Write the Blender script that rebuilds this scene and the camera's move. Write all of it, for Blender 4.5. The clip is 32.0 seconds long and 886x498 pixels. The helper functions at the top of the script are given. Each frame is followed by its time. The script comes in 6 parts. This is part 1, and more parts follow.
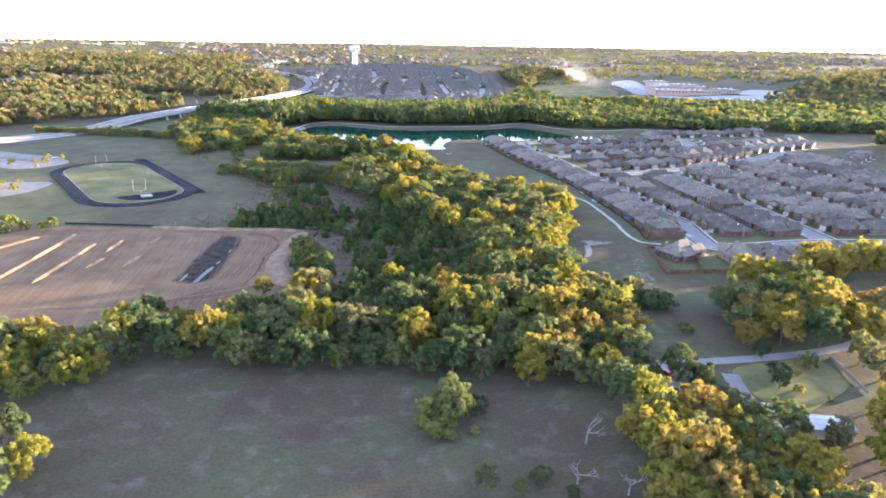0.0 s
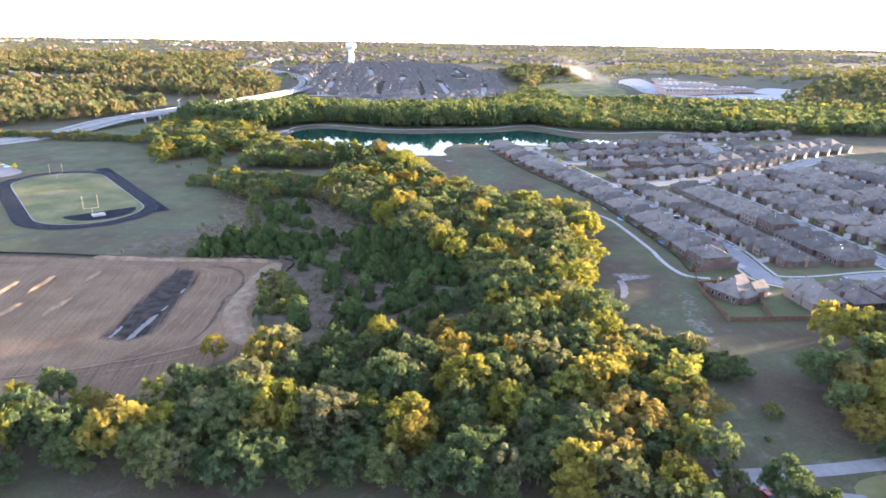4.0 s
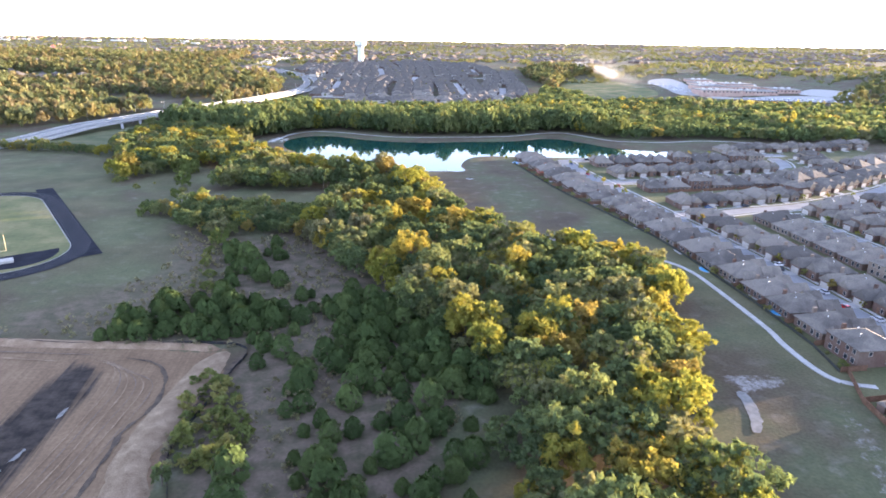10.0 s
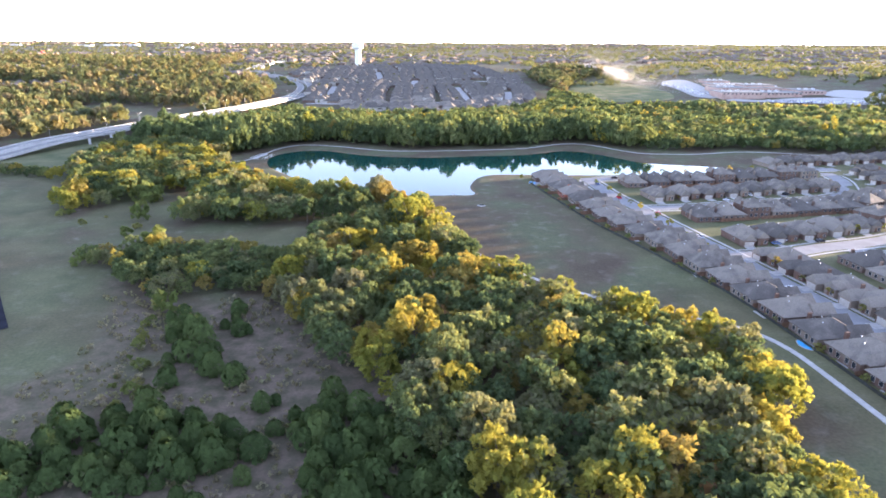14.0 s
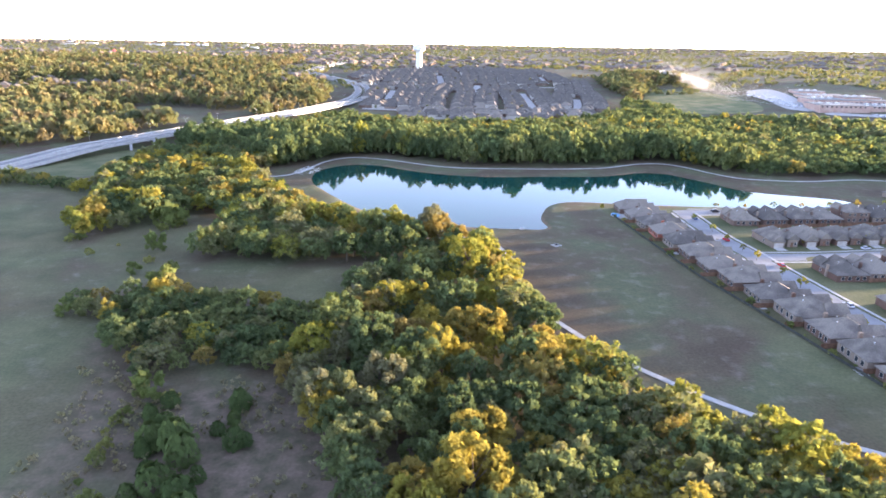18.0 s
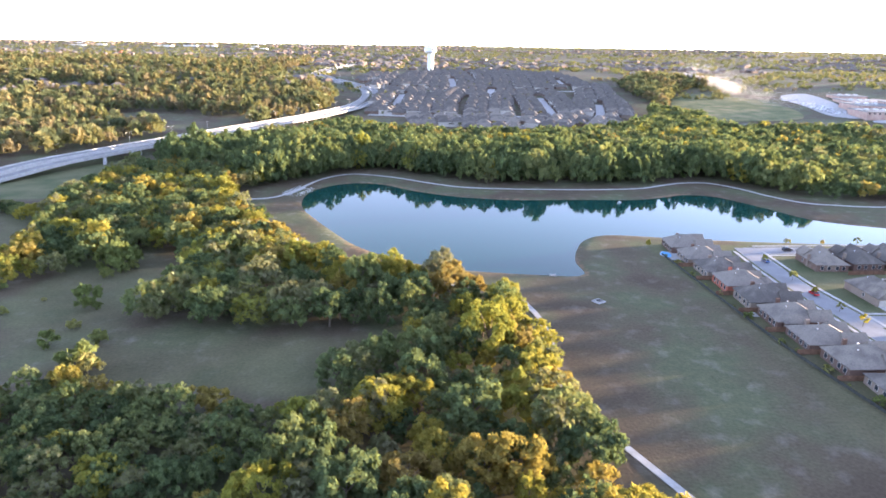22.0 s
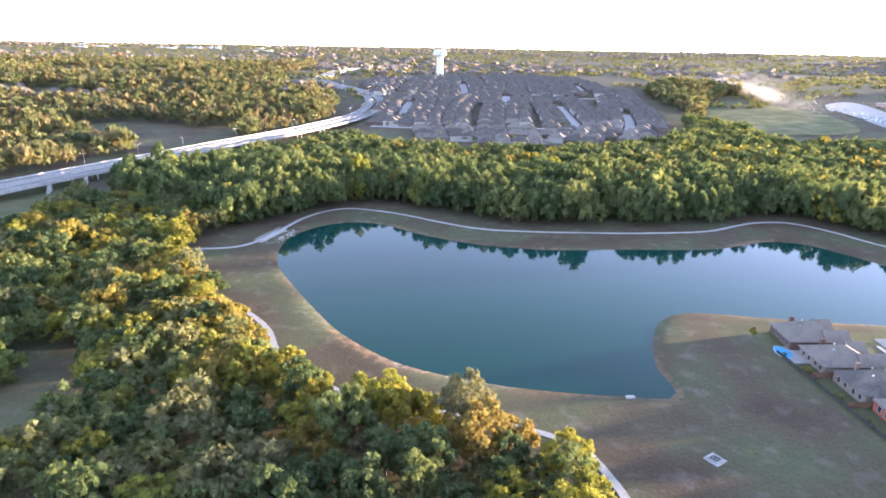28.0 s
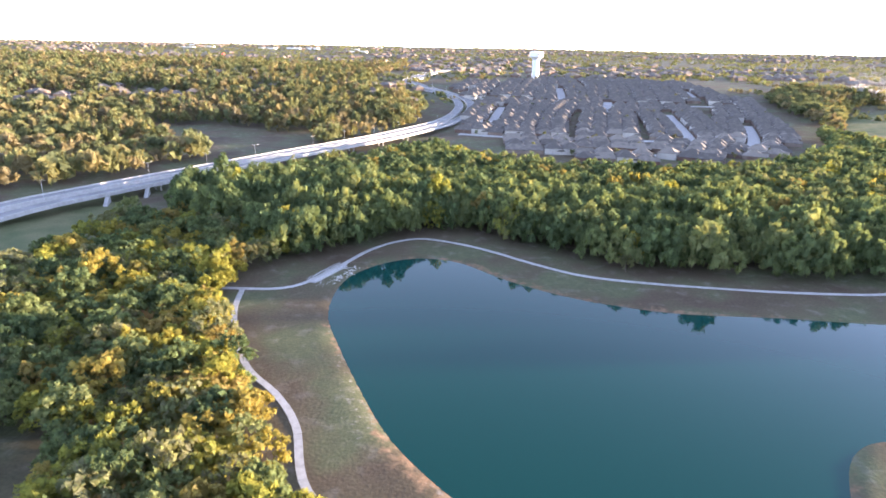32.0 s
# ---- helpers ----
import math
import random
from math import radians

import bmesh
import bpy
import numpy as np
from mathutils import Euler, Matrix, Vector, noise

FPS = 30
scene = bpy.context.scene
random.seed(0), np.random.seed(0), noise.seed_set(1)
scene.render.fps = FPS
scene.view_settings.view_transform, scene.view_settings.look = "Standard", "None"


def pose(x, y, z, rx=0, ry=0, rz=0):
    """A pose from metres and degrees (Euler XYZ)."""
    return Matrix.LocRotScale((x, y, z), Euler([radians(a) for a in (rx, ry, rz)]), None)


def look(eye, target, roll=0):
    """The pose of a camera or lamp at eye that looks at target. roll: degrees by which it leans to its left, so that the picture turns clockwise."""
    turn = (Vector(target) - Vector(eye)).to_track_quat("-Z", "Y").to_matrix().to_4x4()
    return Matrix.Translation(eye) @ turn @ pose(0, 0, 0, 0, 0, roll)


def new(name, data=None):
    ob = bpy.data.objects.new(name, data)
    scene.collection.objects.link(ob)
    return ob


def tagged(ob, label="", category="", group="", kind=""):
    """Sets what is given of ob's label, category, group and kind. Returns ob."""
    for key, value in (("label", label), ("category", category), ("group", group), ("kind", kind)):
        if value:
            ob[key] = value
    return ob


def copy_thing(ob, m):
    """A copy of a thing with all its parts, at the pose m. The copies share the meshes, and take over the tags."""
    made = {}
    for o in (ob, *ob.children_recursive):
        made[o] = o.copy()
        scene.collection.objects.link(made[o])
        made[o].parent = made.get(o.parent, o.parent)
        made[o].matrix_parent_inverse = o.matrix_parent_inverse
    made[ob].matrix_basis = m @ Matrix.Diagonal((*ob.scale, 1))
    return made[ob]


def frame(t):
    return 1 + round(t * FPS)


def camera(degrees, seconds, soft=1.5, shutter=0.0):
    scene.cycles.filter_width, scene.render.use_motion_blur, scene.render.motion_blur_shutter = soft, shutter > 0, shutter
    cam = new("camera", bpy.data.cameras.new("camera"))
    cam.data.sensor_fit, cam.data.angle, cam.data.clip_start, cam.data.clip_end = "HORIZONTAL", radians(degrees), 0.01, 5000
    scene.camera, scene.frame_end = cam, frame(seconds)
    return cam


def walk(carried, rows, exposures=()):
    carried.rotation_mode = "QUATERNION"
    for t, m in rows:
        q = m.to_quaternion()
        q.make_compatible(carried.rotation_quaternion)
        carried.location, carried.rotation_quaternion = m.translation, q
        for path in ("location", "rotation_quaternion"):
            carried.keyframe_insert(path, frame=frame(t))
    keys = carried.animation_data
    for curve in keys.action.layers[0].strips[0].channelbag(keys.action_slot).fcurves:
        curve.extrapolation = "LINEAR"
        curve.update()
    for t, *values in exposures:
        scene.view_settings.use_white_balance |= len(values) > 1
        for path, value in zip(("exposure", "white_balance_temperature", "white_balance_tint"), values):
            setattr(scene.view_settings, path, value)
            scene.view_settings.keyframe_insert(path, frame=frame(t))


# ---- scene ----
cam = camera(70.9, 32.0, 1.7)
PATH = [
    (0, (-29.932, -1.057, 94.4), (-29.622, 0.815, 93.767), 1.0),
    (1, (-28.748, 12.461, 93.971), (-28.431, 14.331, 93.337), 1.0),
    (2, (-27.081, 26.569, 93.434), (-26.76, 28.437, 92.797), 1.0),
    (3, (-24.767, 41.103, 92.743), (-24.445, 42.971, 92.105), 1.0),
    (6, (-16.738, 84.415, 88.81), (-16.462, 86.29, 88.173), 0.7),
    (7, (-14.688, 98.984, 88.227), (-14.415, 100.859, 87.589), 0.7),
    (8, (-13.341, 113.869, 87.796), (-13.068, 115.745, 87.159), 0.7),
    (9, (-12.35, 129.071, 87.403), (-12.077, 130.947, 86.767), 0.9),
    (10, (-11.265, 144.81, 87.057), (-10.992, 146.685, 86.417), 0.9),
    (11, (-9.802, 161.23, 86.853), (-9.531, 163.105, 86.211), 0.8),
    (12, (-8.248, 178.23, 86.873), (-7.973, 180.104, 86.231), 1.0),
    (13, (-6.72, 195.297, 87.022), (-6.445, 197.172, 86.385), 0.9),
    (13.5, (-6.103, 203.31, 87.138), (-5.828, 205.185, 86.501), 0.4),
    (15.5, (-4.039, 232.251, 88.242), (-3.793, 234.133, 87.61), 0.7),
    (16, (-3.637, 239.805, 88.276), (-3.421, 241.69, 87.645), 0.8),
    (16.5, (-3.382, 247.513, 88.284), (-3.227, 249.404, 87.651), 0.9),
    (17, (-3.246, 255.241, 88.284), (-3.121, 257.134, 87.651), 0.9),
    (17.5, (-2.996, 263.08, 88.279), (-2.885, 264.975, 87.647), 1.0),
    (18, (-2.593, 271.024, 88.257), (-2.496, 272.919, 87.625), 0.9),
    (19, (-1.321, 287.447, 88.152), (-1.24, 289.343, 87.521), 1.0),
    (20, (-0.418, 303.863, 88.082), (-0.346, 305.759, 87.45), 0.7),
    (21, (0.052, 319.623, 88.047), (0.117, 321.52, 87.419), 0.9),
    (22, (0.174, 334.707, 88.045), (0.235, 336.604, 87.416), 0.9),
    (23, (-0.032, 349.154, 88.116), (0.027, 351.052, 87.487), 0.8),
    (24, (-0.567, 363.568, 88.393), (-0.512, 365.467, 87.766), 1.0),
    (25, (-1.182, 377.931, 88.691), (-1.126, 379.83, 88.066), 1.1),
    (27.5, (-2.183, 414.095, 89.372), (-2.139, 415.995, 88.749), 1.1),
    (28, (-2.16, 421.523, 89.416), (-2.121, 423.422, 88.792), 1.0),
    (29, (-1.907, 436.649, 89.508), (-1.873, 438.548, 88.883), 1.0),
    (29.5, (-1.881, 444.236, 89.527), (-1.859, 446.135, 88.901), 1.0),
    (30, (-2.002, 452.063, 89.542), (-2.048, 453.962, 88.917), 1.1),
    (30.5, (-2.132, 459.834, 89.588), (-2.273, 461.729, 88.965), 1.4),
    (31, (-2.472, 467.299, 89.626), (-2.657, 469.189, 89.001), 1.4),
    (31.5, (-3.096, 474.483, 89.672), (-3.313, 476.373, 89.054), 1.9),
    (32, (-3.934, 481.606, 89.701), (-4.169, 483.491, 89.075), 1.1),
]
walk(cam, [(t, look(eye, target, roll)) for t, eye, target, roll in PATH], [(0, 3.95, 6350, 27), (32, 3.84, 6250, 29)])

# ---- world and sun ----
SUN_DIR = Vector((0.97, 0.24, 0.0)).normalized()
SUN_ELEV = radians(3.9)
world = bpy.data.worlds.new("sky")
scene.world = world
world.use_nodes = True
wn, wl = world.node_tree.nodes, world.node_tree.links
sky = wn.new("ShaderNodeTexSky")
sky.sky_type = 'NISHITA'
sky.sun_disc = False
sky.sun_elevation = SUN_ELEV
sky.sun_rotation = math.atan2(SUN_DIR.x, SUN_DIR.y)
sky.air_density, sky.dust_density, sky.ozone_density = 0.7, 0.2, 1.5
sky.altitude = 1500
wn["Background"].inputs["Strength"].default_value = 0.15
hazy = wn.new("ShaderNodeHueSaturation")
hazy.inputs["Saturation"].default_value = 0.72
wl.new(sky.outputs["Color"], hazy.inputs["Color"])
wl.new(hazy.outputs["Color"], wn["Background"].inputs["Color"])
sun = new("sun", bpy.data.lights.new("sun", 'SUN'))
sun.data.energy, sun.data.angle, sun.data.color = 3.5, radians(1.8), (1.0, 0.81, 0.51)
to_sun = SUN_DIR * math.cos(SUN_ELEV) + Vector((0, 0, math.sin(SUN_ELEV)))
sun.matrix_world = Matrix.Translation((0, 0, 300)) @ to_sun.to_track_quat("Z", "Y").to_matrix().to_4x4()

# ---- materials ----
def material(name, stops, scale=1.0, rough=0.85, bump=0.0, detail=5.0, metal=0.0, island=0.0, fine=0.0, spec=0.1):
    """A noise-varied surface. stops: colours from the noise's low to its high end; scale: patches a metre; island: variation from object to object."""
    m = bpy.data.materials.new(name)
    m.use_nodes = True
    n, l = m.node_tree.nodes, m.node_tree.links
    b = n["Principled BSDF"]
    b.inputs["Roughness"].default_value, b.inputs["Metallic"].default_value = rough, metal
    b.inputs["Specular IOR Level"].default_value = spec
    geo = n.new("ShaderNodeNewGeometry")
    tex = n.new("ShaderNodeTexNoise")
    tex.inputs["Scale"].default_value, tex.inputs["Detail"].default_value = scale, detail
    l.new(geo.outputs["Position"], tex.inputs["Vector"])
    ramp = n.new("ShaderNodeValToRGB")
    e = ramp.color_ramp.elements
    e[0].position, e[1].position = 0.3, 0.7
    e[0].color, e[1].color = (*stops[0], 1), (*stops[-1], 1)
    for i, c in enumerate(stops[1:-1]):
        e.new(0.3 + 0.4 * (i + 1) / (len(stops) - 1)).color = (*c, 1)
    value = tex.outputs["Fac"]
    if island:
        info = n.new("ShaderNodeObjectInfo")
        add = n.new("ShaderNodeMath")
        add.operation = 'MULTIPLY_ADD'
        add.inputs[1].default_value = island
        l.new(info.outputs["Random"], add.inputs[0])
        l.new(value, add.inputs[2])
        sub = n.new("ShaderNodeMath")
        sub.operation = 'SUBTRACT'
        sub.inputs[1].default_value = island / 2
        l.new(add.outputs[0], sub.inputs[0])
        value = sub.outputs[0]
    l.new(value, ramp.inputs["Fac"])
    colour = ramp.outputs["Color"]
    if fine:
        t2 = n.new("ShaderNodeTexNoise")
        t2.inputs["Scale"].default_value, t2.inputs["Detail"].default_value = scale * 9, 3
        l.new(geo.outputs["Position"], t2.inputs["Vector"])
        r2 = n.new("ShaderNodeMapRange")
        r2.inputs["From Min"].default_value, r2.inputs["From Max"].default_value = 0.3, 0.7
        r2.inputs["To Min"].default_value, r2.inputs["To Max"].default_value = 1 - fine, 1 + fine
        l.new(t2.outputs["Fac"], r2.inputs["Value"])
        mul = n.new("ShaderNodeVectorMath")
        mul.operation = 'SCALE'
        l.new(colour, mul.inputs[0])
        l.new(r2.outputs[0], mul.inputs["Scale"])
        colour = mul.outputs[0]
    l.new(colour, b.inputs["Base Color"])
    if bump:
        bp = n.new("ShaderNodeBump")
        bp.inputs["Distance"].default_value = bump
        l.new(tex.outputs["Fac"], bp.inputs["Height"])
        l.new(bp.outputs["Normal"], b.inputs["Normal"])
    return m


def leaf_material(name, stops, translucency=0.35, ragged=0.0, joined=False):
    """Foliage: each tree draws its hue from the ramp, each leaf spray varies about it. joined: many trees in one mesh, each with its own hue."""
    m = bpy.data.materials.new(name)
    m.use_nodes = True
    n, l = m.node_tree.nodes, m.node_tree.links
    n.remove(n["Principled BSDF"])
    info, geo, att = n.new("ShaderNodeObjectInfo"), n.new("ShaderNodeNewGeometry"), n.new("ShaderNodeAttribute")
    att.attribute_name = "hue"
    j = n.new("ShaderNodeMath"); j.operation = 'MULTIPLY_ADD'
    j.inputs[1].default_value = 0.12
    l.new(geo.outputs["Random Per Island"], j.inputs[0]); l.new(att.outputs["Fac"] if joined else info.outputs["Random"], j.inputs[2])
    s = n.new("ShaderNodeMath"); s.operation = 'SUBTRACT'; s.inputs[1].default_value = 0.06
    l.new(j.outputs[0], s.inputs[0])
    ramp = n.new("ShaderNodeValToRGB")
    e = ramp.color_ramp.elements
    e[0].color, e[1].color = (*stops[0], 1), (*stops[-1], 1)
    for i, c in enumerate(stops[1:-1]):
        e.new((i + 1) / (len(stops) - 1)).color = (*c, 1)
    l.new(s.outputs[0], ramp.inputs["Fac"])
    r2 = n.new("ShaderNodeMapRange")
    r2.inputs["To Min"].default_value, r2.inputs["To Max"].default_value = 0.82, 1.18
    l.new(geo.outputs["Random Per Island"], r2.inputs["Value"])
    mul = n.new("ShaderNodeVectorMath"); mul.operation = 'SCALE'
    l.new(ramp.outputs["Color"], mul.inputs[0]); l.new(r2.outputs[0], mul.inputs["Scale"])
    d, t, mx = n.new("ShaderNodeBsdfDiffuse"), n.new("ShaderNodeBsdfTranslucent"), n.new("ShaderNodeMixShader")
    mx.inputs["Fac"].default_value = translucency
    thru = n.new("ShaderNodeVectorMath"); thru.operation = 'MULTIPLY'
    thru.inputs[1].default_value = (1.2, 1.1, 0.75)
    l.new(mul.outputs[0], thru.inputs[0])
    l.new(mul.outputs[0], d.inputs["Color"]); l.new(thru.outputs[0], t.inputs["Color"])
    l.new(d.outputs[0], mx.inputs[1]); l.new(t.outputs[0], mx.inputs[2])
    last = mx.outputs[0]
    if ragged:
        tx, gt, tr, m2 = n.new("ShaderNodeTexNoise"), n.new("ShaderNodeMath"), n.new("ShaderNodeBsdfTransparent"), n.new("ShaderNodeMixShader")
        tx.inputs["Scale"].default_value, tx.inputs["Detail"].default_value = ragged, 2
        l.new(geo.outputs["Position"], tx.inputs["Vector"])
        gt.operation, gt.inputs[1].default_value = 'GREATER_THAN', 0.45
        l.new(tx.outputs["Fac"], gt.inputs[0])
        l.new(gt.outputs[0], m2.inputs["Fac"]); l.new(tr.outputs[0], m2.inputs[1]); l.new(last, m2.inputs[2])
        last = m2.outputs[0]
    l.new(last, n["Material Output"].inputs["Surface"])
    return m


def ground_material():
    """Dull autumn grass, with bare earth, mown lawn and brushy litter where the ground's cover says so."""
    m = bpy.data.materials.new("ground")
    m.use_nodes = True
    n, l = m.node_tree.nodes, m.node_tree.links
    b = n["Principled BSDF"]
    b.inputs["Roughness"].default_value, b.inputs["Specular IOR Level"].default_value = 0.95, 0.1
    geo, att = n.new("ShaderNodeNewGeometry"), n.new("ShaderNodeAttribute")
    att.attribute_name = "cover"
    sep = n.new("ShaderNodeSeparateColor")
    l.new(att.outputs["Color"], sep.inputs[0])

    def noisy(scale, detail, lo, hi, c0, c1):
        t = n.new("ShaderNodeTexNoise")
        t.inputs["Scale"].default_value, t.inputs["Detail"].default_value = scale, detail
        l.new(geo.outputs["Position"], t.inputs["Vector"])
        r = n.new("ShaderNodeValToRGB")
        r.color_ramp.elements[0].position, r.color_ramp.elements[1].position = lo, hi
        r.color_ramp.elements[0].color, r.color_ramp.elements[1].color = (*c0, 1), (*c1, 1)
        l.new(t.outputs["Fac"], r.inputs["Fac"])
        return r.outputs["Color"], t.outputs["Fac"]

    def mix(fac, a, c):
        x = n.new("ShaderNodeMix"); x.data_type = 'RGBA'
        l.new(fac, x.inputs["Factor"]); l.new(a, x.inputs["A"]); l.new(c, x.inputs["B"])
        return x.outputs["Result"]
    grass, _ = noisy(0.035, 8, 0.35, 0.68, (0.106, 0.080, 0.053), (0.12, 0.102, 0.062))
    earth, _ = noisy(0.07, 9, 0.3, 0.72, (0.165, 0.107, 0.064), (0.25, 0.168, 0.102))
    stretch, st, sr = n.new("ShaderNodeMapping"), n.new("ShaderNodeTexNoise"), n.new("ShaderNodeValToRGB")
    stretch.inputs["Rotation"].default_value = (0, 0, radians(12))
    stretch.inputs["Scale"].default_value = (0.9, 0.03, 1)
    l.new(geo.outputs["Position"], stretch.inputs["Vector"]); l.new(stretch.outputs[0], st.inputs["Vector"])
    st.inputs["Scale"].default_value, st.inputs["Detail"].default_value, st.inputs["Distortion"].default_value = 1.0, 6, 0.6
    sr.color_ramp.elements[0].position, sr.color_ramp.elements[1].position = 0.36, 0.62
    sr.color_ramp.elements[0].color, sr.color_ramp.elements[1].color = (0.88, 0.875, 0.87, 1), (1.06, 1.06, 1.06, 1)
    l.new(st.outputs["Fac"], sr.inputs["Fac"])
    rut = n.new("ShaderNodeVectorMath"); rut.operation = 'MULTIPLY'
    l.new(earth, rut.inputs[0]); l.new(sr.outputs[0], rut.inputs[1])
    earth = rut.outputs[0]
    wetness, _ = noisy(0.25, 6, 0.35, 0.65, (0.022, 0.018, 0.016), (0.07, 0.055, 0.044))
    lawn, _ = noisy(0.06, 8, 0.3, 0.7, (0.074, 0.095, 0.04), (0.155, 0.145, 0.075))
    brush, _ = noisy(0.22, 10, 0.38, 0.62, (0.155, 0.118, 0.086), (0.085, 0.076, 0.046))
    green, gf = noisy(0.03, 9, 0.44, 0.6, (0, 0, 0), (1, 1, 1))
    moss, _ = noisy(0.3, 6, 0.3, 0.7, (0.078, 0.086, 0.046), (0.102, 0.106, 0.056))
    pale, _ = noisy(0.16, 9, 0.54, 0.8, (0, 0, 0), (0.5, 0.5, 0.5))
    straw, _ = noisy(0.5, 5, 0.3, 0.7, (0.19, 0.172, 0.142), (0.29, 0.262, 0.222))
    grass = mix(green, grass, moss)
    grass = mix(pale, grass, straw)
    shade_, _ = noisy(0.03, 9, 0.36, 0.64, (0.76, 0.74, 0.74), (1.1, 1.1, 1.09))
    blot = n.new("ShaderNodeVectorMath"); blot.operation = 'MULTIPLY'
    l.new(grass, blot.inputs[0]); l.new(shade_, blot.inputs[1])
    grass = blot.outputs[0]
    c = mix(sep.outputs["Blue"], grass, brush)
    c = mix(sep.outputs["Green"], c, lawn)
    edge, eb, en = n.new("ShaderNodeMath"), n.new("ShaderNodeMapRange"), n.new("ShaderNodeTexNoise")
    en.inputs["Scale"].default_value, en.inputs["Detail"].default_value = 0.35, 6
    l.new(geo.outputs["Position"], en.inputs["Vector"])
    edge.operation = 'ADD'
    l.new(sep.outputs["Red"], edge.inputs[0]); l.new(en.outputs["Fac"], edge.inputs[1])
    eb.inputs["From Min"].default_value, eb.inputs["From Max"].default_value = 0.9, 1.12
    l.new(edge.outputs[0], eb.inputs["Value"])
    c = mix(eb.outputs[0], c, earth)
    dry, brk, brf = n.new("ShaderNodeMath"), n.new("ShaderNodeMapRange"), n.new("ShaderNodeTexNoise")
    brf.inputs["Scale"].default_value, brf.inputs["Detail"].default_value = 0.16, 7
    l.new(geo.outputs["Position"], brf.inputs["Vector"])
    dry.operation = 'SUBTRACT'
    l.new(st.outputs["Fac"], dry.inputs[0]); l.new(att.outputs["Alpha"], dry.inputs[1])
    brk.inputs["From Min"].default_value, brk.inputs["From Max"].default_value = -0.16, 0.2
    l.new(dry.outputs[0], brk.inputs["Value"])
    seep = n.new("ShaderNodeVectorMath"); seep.operation = 'MULTIPLY'
    l.new(wetness, seep.inputs[0]); l.new(sr.outputs[0], seep.inputs[1])
    c = mix(brk.outputs[0], c, seep.outputs[0])
    over, srng, sn = n.new("ShaderNodeMath"), n.new("ShaderNodeMapRange"), n.new("ShaderNodeTexNoise")
    sn.inputs["Scale"].default_value, sn.inputs["Detail"].default_value, sn.inputs["Roughness"].default_value = 0.45, 9, 0.65
    l.new(geo.outputs["Position"], sn.inputs["Vector"])
    over.operation = 'ADD'
    l.new(att.outputs["Alpha"], over.inputs[0]); l.new(sn.outputs["Fac"], over.inputs[1])
    srng.inputs["From Min"].default_value, srng.inputs["From Max"].default_value = 1.92, 2.2
    l.new(over.outputs[0], srng.inputs["Value"])
    silt, _ = noisy(1.5, 5, 0.3, 0.7, (0.17, 0.15, 0.13), (0.36, 0.34, 0.315))
    c = mix(srng.outputs[0], c, silt)
    fine, fac = noisy(1.1, 8, 0.25, 0.75, (0.66, 0.66, 0.66), (0.98, 0.98, 0.98))
    mul = n.new("ShaderNodeVectorMath"); mul.operation = 'MULTIPLY'
    l.new(c, mul.inputs[0]); l.new(fine, mul.inputs[1])
    l.new(mul.outputs[0], b.inputs["Base Color"])
    bp = n.new("ShaderNodeBump"); bp.inputs["Distance"].default_value = 0.2; bp.inputs["Strength"].default_value = 0.4
    l.new(fac, bp.inputs["Height"]); l.new(bp.outputs["Normal"], b.inputs["Normal"])
    return m


def water_material():
    m = bpy.data.materials.new("lake_water")
    m.use_nodes = True
    n, l = m.node_tree.nodes, m.node_tree.links
    b = n["Principled BSDF"]
    b.inputs["Base Color"].default_value = (0.002, 0.034, 0.028, 1)
    b.inputs["Roughness"].default_value, b.inputs["IOR"].default_value = 0.04, 1.33
    b.inputs["Specular IOR Level"].default_value = 0.2
    geo, t = n.new("ShaderNodeNewGeometry"), n.new("ShaderNodeTexNoise")
    t.inputs["Scale"].default_value, t.inputs["Detail"].default_value = 0.35, 4
    l.new(geo.outputs["Position"], t.inputs["Vector"])
    bp = n.new("ShaderNodeBump"); bp.inputs["Distance"].default_value = 0.03; bp.inputs["Strength"].default_value = 0.03
    l.new(t.outputs["Fac"], bp.inputs["Height"]); l.new(bp.outputs["Normal"], b.inputs["Normal"])
    return m


M_GROUND, M_WATER = ground_material(), water_material()
GREENS = [(0.065, 0.094, 0.045), (0.082, 0.114, 0.052), (0.100, 0.133, 0.060), (0.120, 0.149, 0.060), (0.146, 0.162, 0.069), (0.146, 0.143, 0.085)]
# autumn yellows that also carry some of the low sun's gold
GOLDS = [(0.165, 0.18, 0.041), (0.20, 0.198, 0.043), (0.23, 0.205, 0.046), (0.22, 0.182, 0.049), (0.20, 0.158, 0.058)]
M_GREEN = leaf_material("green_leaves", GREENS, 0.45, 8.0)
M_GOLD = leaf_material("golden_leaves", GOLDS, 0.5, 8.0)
M_WOOD = leaf_material("autumn_leaves", GREENS + GOLDS, 0.45, 7.0, True)
# distance haze put into the leaf colour: paler and greyer than the near woods
M_LEAF_HAZY = leaf_material("far_hazy_leaves", [(0.085, 0.10, 0.052), (0.105, 0.118, 0.055), (0.125, 0.13, 0.058), (0.15, 0.14, 0.062), (0.165, 0.135, 0.068), (0.13, 0.112, 0.07)], 0.4, 1.8, True)
M_CEDAR = leaf_material("cedar_needles", [(0.042, 0.064, 0.024), (0.054, 0.08, 0.028), (0.072, 0.098, 0.034)], 0.2, 6.5)
M_SHRUB = leaf_material("shrub_leaves", [(0.105, 0.135, 0.045), (0.155, 0.17, 0.056), (0.23, 0.215, 0.08)], 0.35, 4.5)
